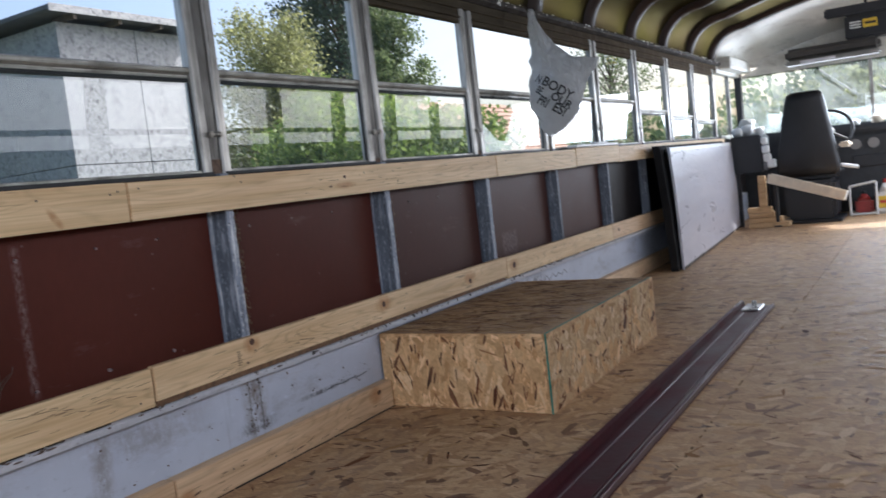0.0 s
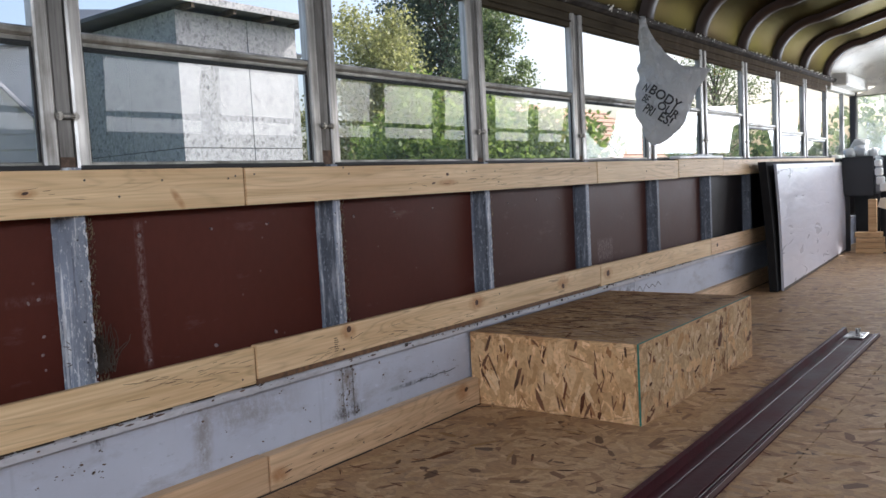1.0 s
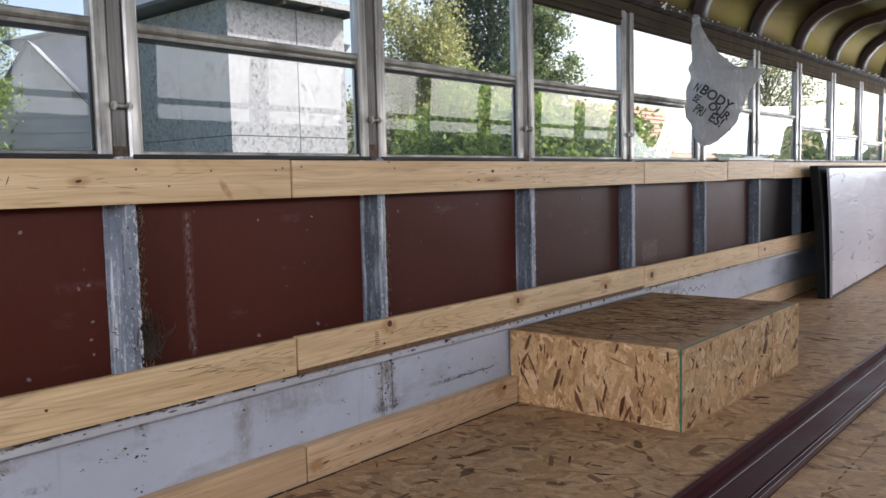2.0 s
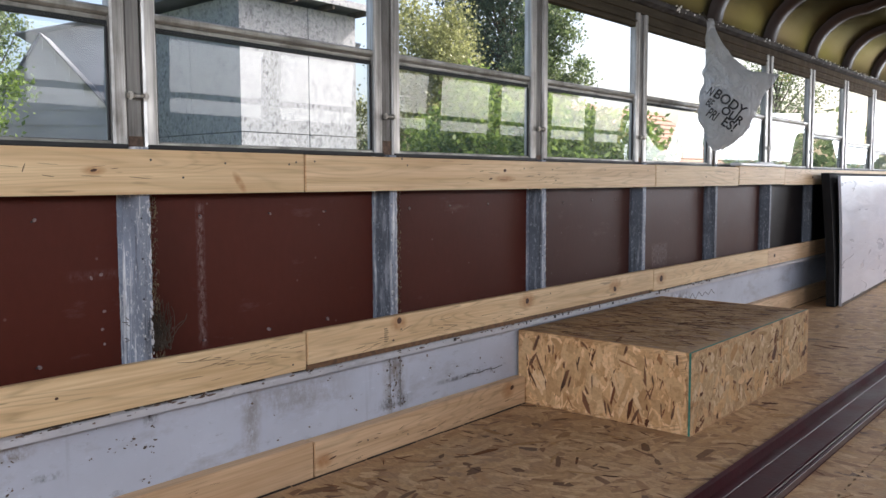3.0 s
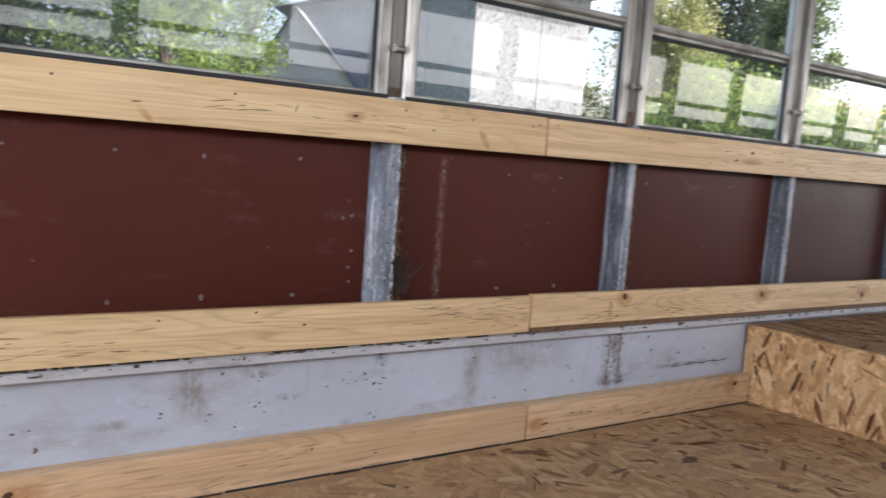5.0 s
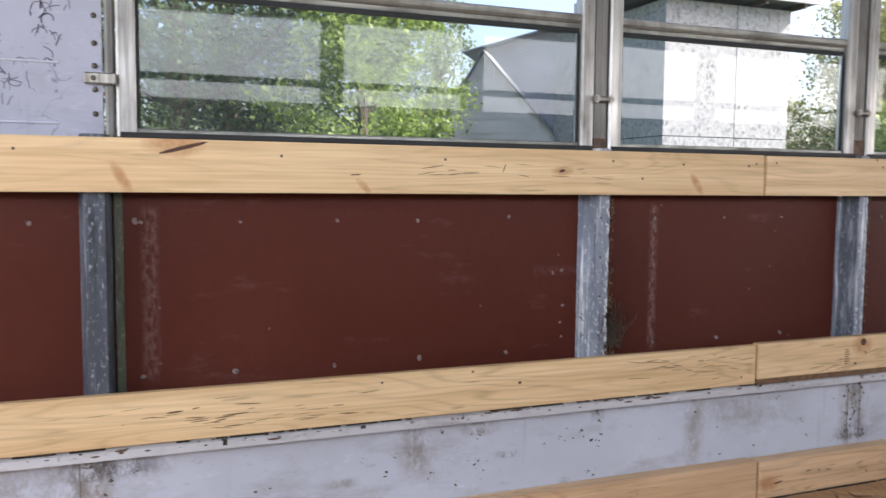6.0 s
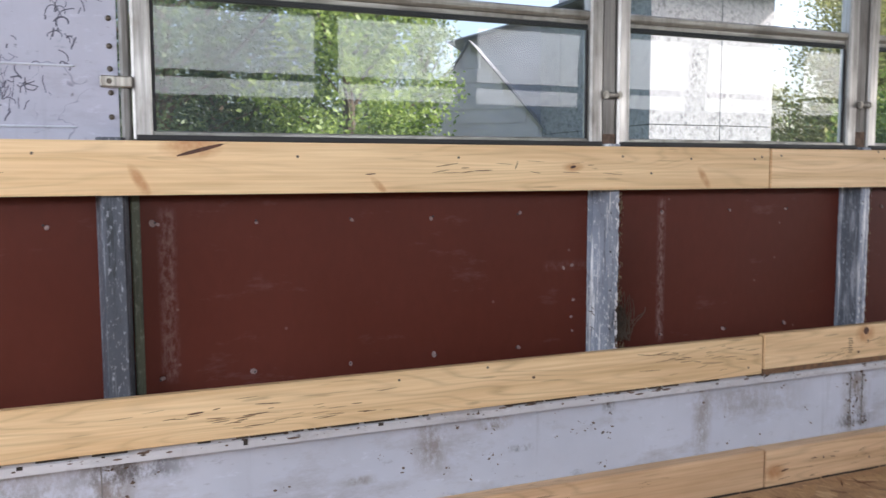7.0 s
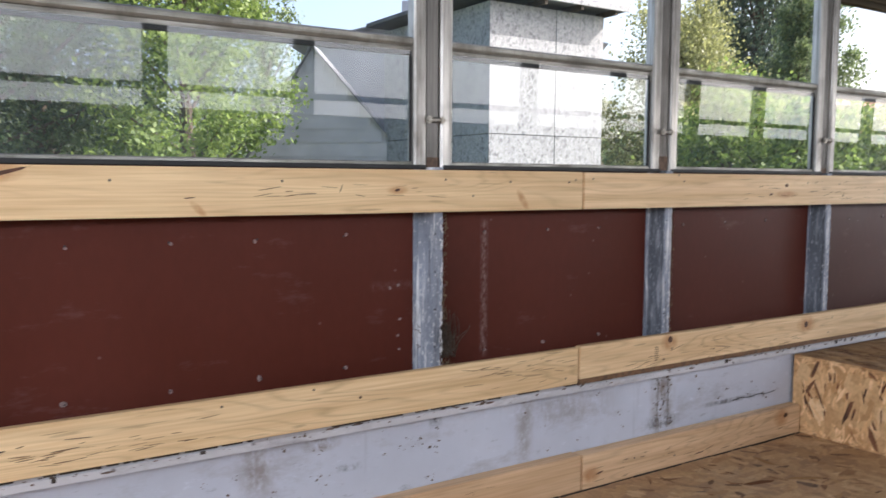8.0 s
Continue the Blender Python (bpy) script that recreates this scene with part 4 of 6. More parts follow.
board((0.048, 1.847, TB0), (0.067, 3.616, TB1 - 0.001), PINE_WARM, "yellow pine board with strong grain below the windows",
      ((2.62, 0.745, 0.007, 1.5, 0), (2.90, 0.715, 0.003, 2, 0), (2.55, 0.72, 0.004, 3, 10)), ((1.875, 0.76), (2.19, 0.755), (2.72, 0.752), (2.88, 0.75), (3.22, 0.752), (3.55, 0.752), (2.17, 0.771)))
board((0.048, 3.619, TB0), (0.068, 4.476, TB1), PINE, "pale pine board screwed along below the windows", ((4.1, 0.73, 0.004, 2, 0),), ((3.7, 0.75), (4.3, 0.75), (4.42, 0.72)))
board((0.048, 4.480, TB0 + 0.004), (0.069, 5.12, TB1 + 0.006), PINE, "short offcut of pale pine below the windows", (), ((4.55, 0.75), (5.05, 0.73)))
board((0.048, 5.124, TB0), (0.067, 7.82, TB1), PINE_WARM, "warm-toned pine board below the windows", ((5.6, 0.73, 0.008, 2, 0),), ((5.3, 0.75), (6.4, 0.75)))

MB0, MB1 = 0.274, 0.360
board((0.048, REAR + 0.02, MB0), (0.067, 0.300, MB1), PINE, "pale pine board resting on the steel ledge", (), ((0.1, 0.33),))
board((0.048, 0.302, MB0), (0.067, 1.840, MB1), PINE, "pale pine board with rough grain on the steel ledge",
      ((1.26, 0.323, 0.004, 1.3, 0), (0.62, 0.324, 0.0022, 9, 4), (0.72, 0.312, 0.0013, 26, 2), (0.74, 0.328, 0.0011, 30, -3), (0.66, 0.305, 0.001, 22, 3), (1.63, 0.33, 0.0012, 16, -8), (1.66, 0.318, 0.001, 14, -8), (1.60, 0.342, 0.001, 14, -8)), ((0.98, 0.345), (1.80, 0.292), (1.16, 0.352)))
board((0.048, 1.843, MB0 + 0.010), (0.069, 3.610, MB1 + 0.003), PINE_WARM, "knotty warm pine board on the steel ledge",
      ((2.153, 0.349, 0.0125, 1.0, 0), (2.738, 0.335, 0.013, 1.0, 0), (3.30, 0.316, 0.013, 1.2, -35), (2.13, 0.300, 0.004, 1.5, 0)), ((2.16, 0.325), (2.87, 0.345), (2.85, 0.30)))
part("grade_stamp", STAMP, TORN, BOARDS[-1][0], "faint brown bars of a grade stamp")
board((0.048, 3.613, MB0), (0.068, 4.90, MB1), PINE, "pale pine board resting on the steel ledge", ((3.68, 0.32, 0.018, 1.1, 30),), ((4.29, 0.335),))
board((0.048, 4.903, MB0), (0.067, 7.9, MB1), PINE_PINK, "reddish pine board on the steel ledge", ((5.0, 0.32, 0.014, 1.4, 0),), ((5.7, 0.33),))

# brown strip added to paint the shaded gap below the raised board
part("packing", slab((0.046, 1.846, MB0 - 0.005), (0.060, 3.60, MB0 + 0.0095), 0.001), TORN, wall_left, "dark brown strip standing in for shade under the board")

FB1 = 0.089
board((0.0145, REAR + 0.02, 0.001), (0.0515, 1.870, FB1), PINE_PINK, "pinkish pine plank on edge along the floor", ((0.75, 0.06, 0.008, 1.5, 20),), ((1.3, 0.06), (1.45, 0.03)), name="floor_board", group="floor edge boards")
board((0.0145, 1.873, 0.001), (0.0525, 2.752, FB1 - 0.002), PINE_PINK, "reddish pine plank on edge along the floor", ((1.93, 0.035, 0.003, 6, 10), (2.02, 0.052, 0.0015, 9, 4), (2.08, 0.048, 0.0015, 8, -5), (2.30, 0.02, 0.002, 14, 2), (2.68, 0.065, 0.010, 1.4, 20)), ((2.05, 0.05), (2.2, 0.03)), name="floor_board", group="floor edge boards")
board((0.0145, 3.79, 0.001), (0.0515, 6.9, FB1), PINE_PINK, "reddish pine plank on edge along the floor", (), (), name="floor_board", group="floor edge boards")
# rough torn grain in the boards
for x, y0, y1, z0, z1, count, seed_ in ((0.067, 0.50, 0.98, 0.290, 0.348, 70, 1), (0.067, 1.52, 1.82, 0.285, 0.35, 34, 2), (0.069, 2.0, 2.75, 0.285, 0.355, 46, 3), (0.067, 1.05, 1.45, 0.715, 0.75, 16, 4), (0.067, 2.4, 3.1, 0.70, 0.765, 34, 5), (0.067, 0.05, 0.35, 0.72, 0.765, 14, 6), (0.0515, 0.6, 1.6, 0.012, 0.08, 26, 7), (0.0525, 1.9, 2.7, 0.010, 0.07, 30, 8)):
    rng = random.Random(200 + seed_)
    bm = bmesh.new()
    mid = rng.uniform(z0, z1)
    for _ in range(count):
        y, z = rng.uniform(y0, y1), rng.gauss(mid, (z1 - z0) * 0.3)
        if z0 < z < z1:
            m = Matrix.Translation((x - 0.0001, y, z)) @ pose(0, 0, 0, rng.gauss(3, 5), 0, 0) @ Matrix.Diagonal((0.5, rng.uniform(8, 42), rng.uniform(0.5, 1.3), 1))
            bmesh.ops.create_icosphere(bm, subdivisions=1, radius=0.0005 + 0.0005 * rng.random(), matrix=m)
    owner = next(o for o, lo, hi in BOARDS if lo[1] < (y0 + y1) / 2 < hi[1] and lo[2] < z0 + 0.01 < hi[2])
    tagged(part("torn_grain", bm, TORN, owner, "dark torn grain"), kind="stuff")

# dark strips stand in for the shaded gap and debris under the floor boards
for y0, y1 in ((REAR + 0.03, 2.75), (3.79, 6.9)):
    rng = random.Random(int(y0 * 10) + 50)
    bm = bmesh.new()
    y = y0
    while y < y1:
        l = rng.uniform(0.03, 0.16)
        slab((0.0535, y, 0.0004), (0.0545 + 0.005 * rng.random(), min(y1, y + l), 0.0014 + 0.003 * rng.random()), 0, bm)
        y += l + 0.01 * rng.random()
    tagged(part("dirt_line", bm, GRIME, wall_left, "dark gap shade and debris along the board's foot"), kind="stuff")
sill_strip = thing("sill_strip", (0.04, 4.8, 0.783), "loose white plastic strip lying on the board below the window", "trim strip")
part("strip", slab((0.030, 4.46, 0.7835), (0.085, 5.08, 0.797), 0.003), WHITE, sill_strip)
part("end_tab", slab((0.035, 4.78, 0.7975), (0.060, 4.98, 0.806), 0.003), WHITE, sill_strip)

# ---- floor ----
floor = thing("floor", (1.15, 3.6, 0), "bus floor of worn strand board sheets", "floor", kind="structure")
part("subfloor", slab((-0.02, REAR - 0.05, -0.09), (WIDE + 0.02, FRONT + 0.6, -0.019)), GRIME, floor)
rows = (REAR, 0.01, 2.445, 4.885, 7.34, FRONT + 0.3)
for j in range(len(rows) - 1):
    y0, y1 = rows[j], rows[j + 1]
    for a, b in ((0.0, 1.044), (1.048, WIDE)):
        part("osb_sheet", slab((a, y0 + 0.002, -0.018), (b, y1 - 0.002, 0.0), 0.0008), OSB_FLOOR, floor, "trodden strand board sheet")

# ---- strand board box over the wheel arch ----
bx0, bx1, by0, by1, bz = 0.020, 0.608, 2.759, 3.770, 0.234
wheel_box = thing("wheel_arch_box", ((bx0 + bx1) / 2, (by0 + by1) / 2, 0), "strand board box over the wheel arch with teal-sealed edges", "box")
th = 0.0115
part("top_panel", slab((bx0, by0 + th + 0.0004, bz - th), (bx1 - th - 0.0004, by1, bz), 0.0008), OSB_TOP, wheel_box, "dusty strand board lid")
part("front_panel", slab((bx0, by0, 0.0), (bx1 - th - 0.0004, by0 + th, bz + 0.0005), 0.0008), OSB_FRONT, wheel_box, "strand board end panel in a brightened golden tone")
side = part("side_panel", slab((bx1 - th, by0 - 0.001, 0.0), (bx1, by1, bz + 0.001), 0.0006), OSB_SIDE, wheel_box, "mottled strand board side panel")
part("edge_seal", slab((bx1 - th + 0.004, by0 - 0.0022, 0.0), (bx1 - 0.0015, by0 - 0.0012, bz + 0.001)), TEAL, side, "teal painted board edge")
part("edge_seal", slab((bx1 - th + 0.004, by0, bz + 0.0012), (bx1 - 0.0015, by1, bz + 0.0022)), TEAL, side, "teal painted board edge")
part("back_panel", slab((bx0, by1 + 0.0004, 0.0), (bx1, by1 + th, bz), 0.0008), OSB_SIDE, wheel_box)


def strands(parent, material, count, spot, long, wide, heading, fan, seed, lift=0.0003):
    """Loose-edged wood flakes lying flat in a board's face. spot(rng) gives a place in it; the face's two axes are told by spot's frame."""
    rng = np.random.default_rng(seed)
    verts, faces = [], []
    for i in range(count):
        o, a, b, n, free = spot(rng)
        q = radians(rng.normal(heading, fan))
        e, f = a * math.cos(q) + b * math.sin(q), b * math.cos(q) - a * math.sin(q)
        l, w = long * rng.uniform(0.35, 1.25), wide * rng.uniform(0.25, 1.3)
        h = n * (lift + 0.0005 * rng.random())
        shape = [(-1, -rng.uniform(0, 0.9)), (-rng.uniform(0.2, 0.8), -1), (rng.uniform(0.3, 0.9), -rng.uniform(0.6, 1)), (1, rng.uniform(-0.6, 0.8)), (rng.uniform(0.1, 0.8), 1), (-rng.uniform(0.5, 0.95), rng.uniform(0.3, 0.95))]
        at = [o + e * (u * l / 2) + f * (v * w / 2) for u, v in shape]
        if all(free(p) for p in at):
            k = len(verts)
            verts += [tuple(p + h) for p in at]
            faces.append(tuple(range(k, k + 6)))
    me = bpy.data.meshes.new("strand_flake")
    base = np.array(place_of(parent))
    me.from_pydata((np.array(verts) - base).tolist(), [], faces)
    me.materials.append(material)
    ob = new("strand_flake", me)
    ob.parent = parent
    return tagged(ob, "flakes of wood pressed into the strand board", kind="stuff")


X, Y, Z = Vector((1, 0, 0)), Vector((0, 1, 0)), Vector((0, 0, 1))
inside = lambda lo, hi: (lambda p: all(a <= c <= b for a, b, c in zip(lo, hi, p)))
near_floor = lambda r: (Vector((r.uniform(0.06, 2.2), r.uniform(0.6, 4.6), 0)), X, Y, Z, inside((0.055, 0, -1), (2.28, 9, 1)))
far_floor = lambda r: (Vector((r.uniform(0.06, 2.2), r.uniform(4.6, 8.5), 0)), X, Y, Z, inside((0.055, 0, -1), (2.28, 9, 1)))
strands(floor, FLAKE_FLOOR, 8500, near_floor, 0.085, 0.024, 20, 45, 1)
strands(floor, FLAKE_FLOOR, 4200, far_floor, 0.09, 0.028, 20, 45, 2)
lid = lambda r: (Vector((r.uniform(bx0, bx1), r.uniform(by0, by1), bz)), X, Y, Z, inside((bx0, by0 + 0.012, 0), (bx1 - 0.012, by1, 1)))
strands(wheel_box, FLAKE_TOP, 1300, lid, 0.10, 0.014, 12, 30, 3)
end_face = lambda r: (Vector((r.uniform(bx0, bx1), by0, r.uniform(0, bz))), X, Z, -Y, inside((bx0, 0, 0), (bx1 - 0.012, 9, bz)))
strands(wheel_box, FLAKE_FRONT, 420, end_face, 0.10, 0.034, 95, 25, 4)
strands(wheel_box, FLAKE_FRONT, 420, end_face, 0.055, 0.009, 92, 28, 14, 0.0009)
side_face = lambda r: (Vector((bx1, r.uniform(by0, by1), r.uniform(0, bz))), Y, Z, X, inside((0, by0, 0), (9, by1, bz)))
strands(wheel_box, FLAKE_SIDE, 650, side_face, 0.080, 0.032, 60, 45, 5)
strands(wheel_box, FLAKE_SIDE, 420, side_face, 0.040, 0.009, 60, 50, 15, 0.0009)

strands(wheel_box, SLIVER, 34, end_face, 0.050, 0.0090, 93, 17, 24, 0.0012)
strands(wheel_box, SLIVER, 7, end_face, 0.085, 0.015, 88, 22, 25, 0.0012)
strands(wheel_box, PALE_FLAKE, 110, end_face, 0.090, 0.040, 92, 22, 26, 0.0010)
strands(wheel_box, SLIVER, 46, side_face, 0.030, 0.0075, 60, 45, 27, 0.0012)
strands(wheel_box, SLIVER, 6, side_face, 0.050, 0.028, 30, 45, 28, 0.0012)
strands(wheel_box, PALE_FLAKE, 70, side_face, 0.070, 0.036, 60, 45, 29, 0.0010)
strands(wheel_box, SLIVER, 360, lid, 0.080, 0.0075, 8, 14, 30, 0.0010)
strands(floor, SLIVER, 1000, near_floor, 0.048, 0.0065, 14, 30, 31, 0.0010)
strands(floor, FLAKE_TOP, 400, near_floor, 0.085, 0.020, 14, 30, 32, 0.0009)
part("panel_joint", slab((bx1 - 0.002, 3.488, 0.002), (bx1 + 0.0016, 3.4905, bz - 0.002)), SLIVER, side, "dark joint between two pieces")

# ---- long metal bar on the floor ----
bar = thing("metal_bar", (0.90, 2.6, 0), "long maroon metal channel with bright lips lying on the floor", "metal channel")
turn = Matrix.Translation((0.880, 4.36, 0)) @ pose(0, 0, 0, 0, 0, 0.15)
web = [(-0.0725, 0.0), (0.0725, 0.0), (0.0725, 0.004), (0.0375, 0.005), (-0.024, 0.006), (-0.052, 0.006), (-0.056, 0.028), (-0.068, 0.030), (-0.0725, 0.026)]
bm = prism(web, 1, -3.9, 0.0)
bmesh.ops.transform(bm, matrix=turn, verts=bm.verts[:])
part("channel", bm, BAR_METAL, bar, "maroon painted folded web")
part("ridge", slab((-0.0265, -3.9, 0.0062), (-0.0235, -0.1, 0.0095), 0.0006, m=turn), BAR_LIP, bar, "bright worn centre ridge")
for x, z1, mt in ((0.042, 0.012, BAR_METAL), (0.053, 0.014, BAR_LIP), (0.063, 0.016, BAR_METAL), (0.0705, 0.019, BAR_LIP)):
    part("lip", slab((x - 0.0016, -3.9, 0.0042), (x + 0.0016, -0.02, z1), 0.0006, m=turn), mt, bar, "narrow folded lip")
part("end_bracket", slab((-0.045, -0.13, 0.0065), (0.030, 0.010, 0.012), 0.003, m=turn), BAR_EDGE, bar, "bright metal end bracket")
part("end_bolt", rod((0.875, 4.32, 0.012), (0.875, 4.32, 0.034), 0.010), CHROME, bar, "bright bolt")


# ---- sheets leaning on the wall ----
def leaning(name, near, far, lean_near, lean_far, high, thick, material, label, face_label):
    """A stiff sheet from near to far along its foot, its top against the wall."""
    ob = thing(name, ((near[0] + far[0]) / 2, (near[1] + far[1]) / 2, 0), label, "panel")
    bm = bmesh.new()
    n, rows_up = 16, 8
    front, back = [], []
    for i in range(n + 1):
        f = i / n
        foot = Vector((near[0] + (far[0] - near[0]) * f, near[1] + (far[1] - near[1]) * f, 0.003))
        tilt = lean_near + (lean_far - lean_near) * f
        for j in range(rows_up + 1):
            g = j / rows_up
            bow = 0.016 * math.sin(math.pi * g) * math.sin(2.2 * f + 0.4)
            p = foot + Vector((-tilt * g + bow, 0.10 * g * (1 - f), high * g))
            front.append(bm.verts.new(p + Vector((thick, 0, 0))))
            back.append(bm.verts.new(p))
    k = rows_up + 1
    for i in range(n):
        for j in range(rows_up):
            a = i * k + j
            bm.faces.new((front[a], front[a + 1], front[a + k + 1], front[a + k]))
            bm.faces.new((back[a], back[a + k], back[a + k + 1], back[a + 1]))
    for i in range(n):
        for j in (0, rows_up):
            a = i * k + j
            bm.faces.new((front[a], front[a + k], back[a + k], back[a]))
    for i in (0, n):
        for j in range(rows_up):
            a = i * k + j
            bm.faces.new((front[a], back[a], back[a + 1], front[a + 1]))
    part("sheet", bm, material, ob, face_label)
    # brown strip at the foot; white strip paints the glare along the top
    for title, g0, g1, mt, note in (("foot_tape", 0.0, 0.022, BARK, "brown strip along the foot"), ("top_fold", 0.965, 0.998, WHITE, "white strip painting the glare along the top edge")):
        if material is not SILVER:
            break
        bm = bmesh.new()
        last = None
        for i in range(n + 1):
            f = i / n
            tilt = lean_near + (lean_far - lean_near) * f
            row = []
            for g in (g0, g1):
                bow = 0.016 * math.sin(math.pi * g) * math.sin(2.2 * f + 0.4)
                foot = Vector((near[0] + (far[0] - near[0]) * f, near[1] + (far[1] - near[1]) * f, 0.003))
                row.append(foot + Vector((-tilt * g + bow + thick, 0.10 * g * (1 - f), high * g)))
            row = [bm.verts.new(q + Vector((d, 0, 0))) for q in row for d in (0.0006, 0.0022)]
            if last:
                for u, v in ((0, 1), (1, 3), (3, 2), (2, 0)):
                    bm.faces.new((last[u], last[v], row[v], row[u]))
            last = row
        part(title, bm, mt, ob, note)
    return ob


leaning("dark_panel", (0.190, 5.505), (0.030, 8.03), 0.080, 0.02, 0.752, 0.045, MATT_BLACK, "black sheet leaning against the side wall", "")
leaning("silver_panel", (0.243, 5.555), (0.082, 8.06), 0.055, 0.020, 0.735, 0.014, SILVER, "grey film-covered board leaning against the side wall", "wrinkled pale grey facing")

# ---- roof ----
def arch(inset=0.0, n=44):
    """Half the roof's inner line, from eave to crown."""
    pts = []
    for i in range(n + 1):
        a = i / n
        if a < 0.5:
            q = math.pi / 2 * (a / 0.5)
            pts.append((0.30 - (0.30 - inset) * math.cos(q), EAVE + (0.28 - inset) * math.sin(q)))
        else:
            q = (a - 0.5) / 0.5
            x = 0.30 + 0.85 * q
            pts.append((x, EAVE + 0.28 - inset + 0.15 * math.sin(q * math.pi / 2)))
    return pts


def roof_line(inset=0.0):
    left = arch(inset)
    return left + [(WIDE - x, z) for x, z in left[-2::-1]]


ceiling = thing("ceiling", (1.15, 3.2, EAVE), "bare curved bus roof of brownish metal with dark bows", "ceiling", kind="structure")
inner, outer = roof_line(0.0), roof_line(-0.03)
bm = bmesh.new()
for line in (inner, outer):
    last = None
    for k in range(41):
        y = REAR - 0.03 + (FRONT - 0.92 - REAR) * k / 40
        row = [bm.verts.new((x, y, z)) for x, z in line]
        if last:
            for i in range(len(row) - 1):
                bm.faces.new((last[i], last[i + 1], row[i + 1], row[i]))
        last = row
part("roof_skin", bm, ROOF, ceiling, "bare brownish roof metal", True)
for p in POSTS[1:] + [-0.35]:
    bm = bmesh.new()
    ring = []
    for inset, dy in ((0.0, -0.050), (0.026, -0.044), (0.040, -0.030), (0.040, 0.030), (0.026, 0.044), (0.0, 0.050)):
        ring.append([bm.verts.new((x, p + dy, z)) for x, z in roof_line(inset + 0.001)])
    for r0, r1 in zip(ring, ring[1:]):
        for i in range(len(r0) - 1):
            bm.faces.new((r0[i], r0[i + 1], r1[i + 1], r1[i]))
    part("bow", bm, BOW, ceiling, "dark brown roof bow", True)

# the pale front cap above the windscreen
cap = thing("front_cap", (1.15, 8.5, 1.4), "cream liner of the bus front above the windscreen", "ceiling", kind="structure")
bm = bmesh.new()
rings = []
for y, f in ((7.93, 0.0), (7.95, 0.02), (8.25, 0.035), (8.60, 0.07), (8.78, 0.12), (8.88, 0.20)):
    rings.append([bm.verts.new((x, y, z)) for x, z in roof_line(f)])
for r0, r1 in zip(rings, rings[1:]):
    for i in range(len(r0) - 1):
        bm.faces.new((r0[i], r0[i + 1], r1[i + 1], r1[i]))
part("liner", bm, CREAM, cap, "cream curved liner", True)
face = [(x, z) for x, z in roof_line(0.19)]
part("bulkhead", prism([(0.0, 1.33)] + face + [(WIDE, 1.33)], 1, 8.885, 8.92), CREAM, cap, "cream bulkhead with access panel")
part("access_panel", slab((0.70, 8.878, 1.46), (1.60, 8.886, 1.66), 0.003), CREAM, cap)
part("corner_box", slab((0.0, 7.96, 1.36), (0.14, 8.86, 1.46), 0.012), CREAM, cap, "cream corner casing")
part("hook", rod((0.42, 8.87, 1.52), (0.42, 8.885, 1.60), 0.006), BLACK, cap, "small black hook")

# ---- front of the bus ----
front_wall = thing("wall_front", (1.15, FRONT, 0), "dark bus front below and beside the windscreen", "wall", kind="structure")
part("cowl", slab((0.0, FRONT, 0.0), (WIDE, FRONT + 0.04, 0.785)), DASH, front_wall)
for a, b in ((-0.02, 0.035), (WIDE - 0.035, WIDE + 0.02)):
    part("pillar", slab((a, FRONT - 0.06, 0.7), (b, FRONT + 0.04, 1.40), 0.008), BLACK_BOX, front_wall)
part("divider", slab((1.105, FRONT, 0.785), (1.135, FRONT + 0.03, 1.34), 0.004), ALU, front_wall, "aluminium windscreen divider")
part("windscreen_gasket", slab((0.035, FRONT - 0.006, 1.325), (WIDE - 0.035, FRONT + 0.03, 1.345), 0.004), RUBBER, front_wall)
screen = thing("window_11", (1.15, FRONT + 0.01, 0.785), "two-part bus windscreen with hazy glass", "windscreen", kind="structure")
for a, b in ((0.035, 1.105), (1.135, WIDE - 0.035)):
    pane("pane", (a, FRONT + 0.010, 0.785), (b, FRONT + 0.015, 1.335), SCREEN_GLASS, screen, 1)
for x0, x1 in ((0.70, 0.98), (1.55, 1.22)):
    wiper = thing("wiper", (x0, FRONT + 0.05, 1.3), "thin grey windscreen wiper arm", "wiper", "wipers")
    part("arm", rod((x0, FRONT + 0.045, 1.31), (x1, FRONT + 0.045, 1.06), 0.008, 0.006, 6), GREY_VISOR, wiper)
    part("blade", rod((x1 - 0.05, FRONT + 0.035, 1.10), (x1 + 0.03, FRONT + 0.035, 1.03), 0.008, sides=6), RUBBER, wiper)
    part("spindle", rod((x0, FRONT + 0.0, 1.31), (x0, FRONT + 0.06, 1.31), 0.012, sides=8), RUBBER, wiper)
# side window beside the driver
side_frame = thing("window_12", (0.0, 8.4, 0.78), "driver's side window in a dark frame", "window", kind="structure")
part("sill_rail", slab((-0.03, 7.90, 0.765), (0.03, FRONT - 0.06, 0.80), 0.004), ALU_RAIL, side_frame)
part("top_rail", slab((-0.03, 7.90, 1.33), (0.03, FRONT - 0.06, 1.40), 0.004), CREAM, side_frame)
part("mullion", slab((-0.02, 8.42, 0.80), (0.015, 8.445, 1.33), 0.003), ALU, side_frame)
pane("pane", (-0.006, 7.90, 0.80), (-0.002, FRONT - 0.06, 1.33), GLASS, side_frame, 0)

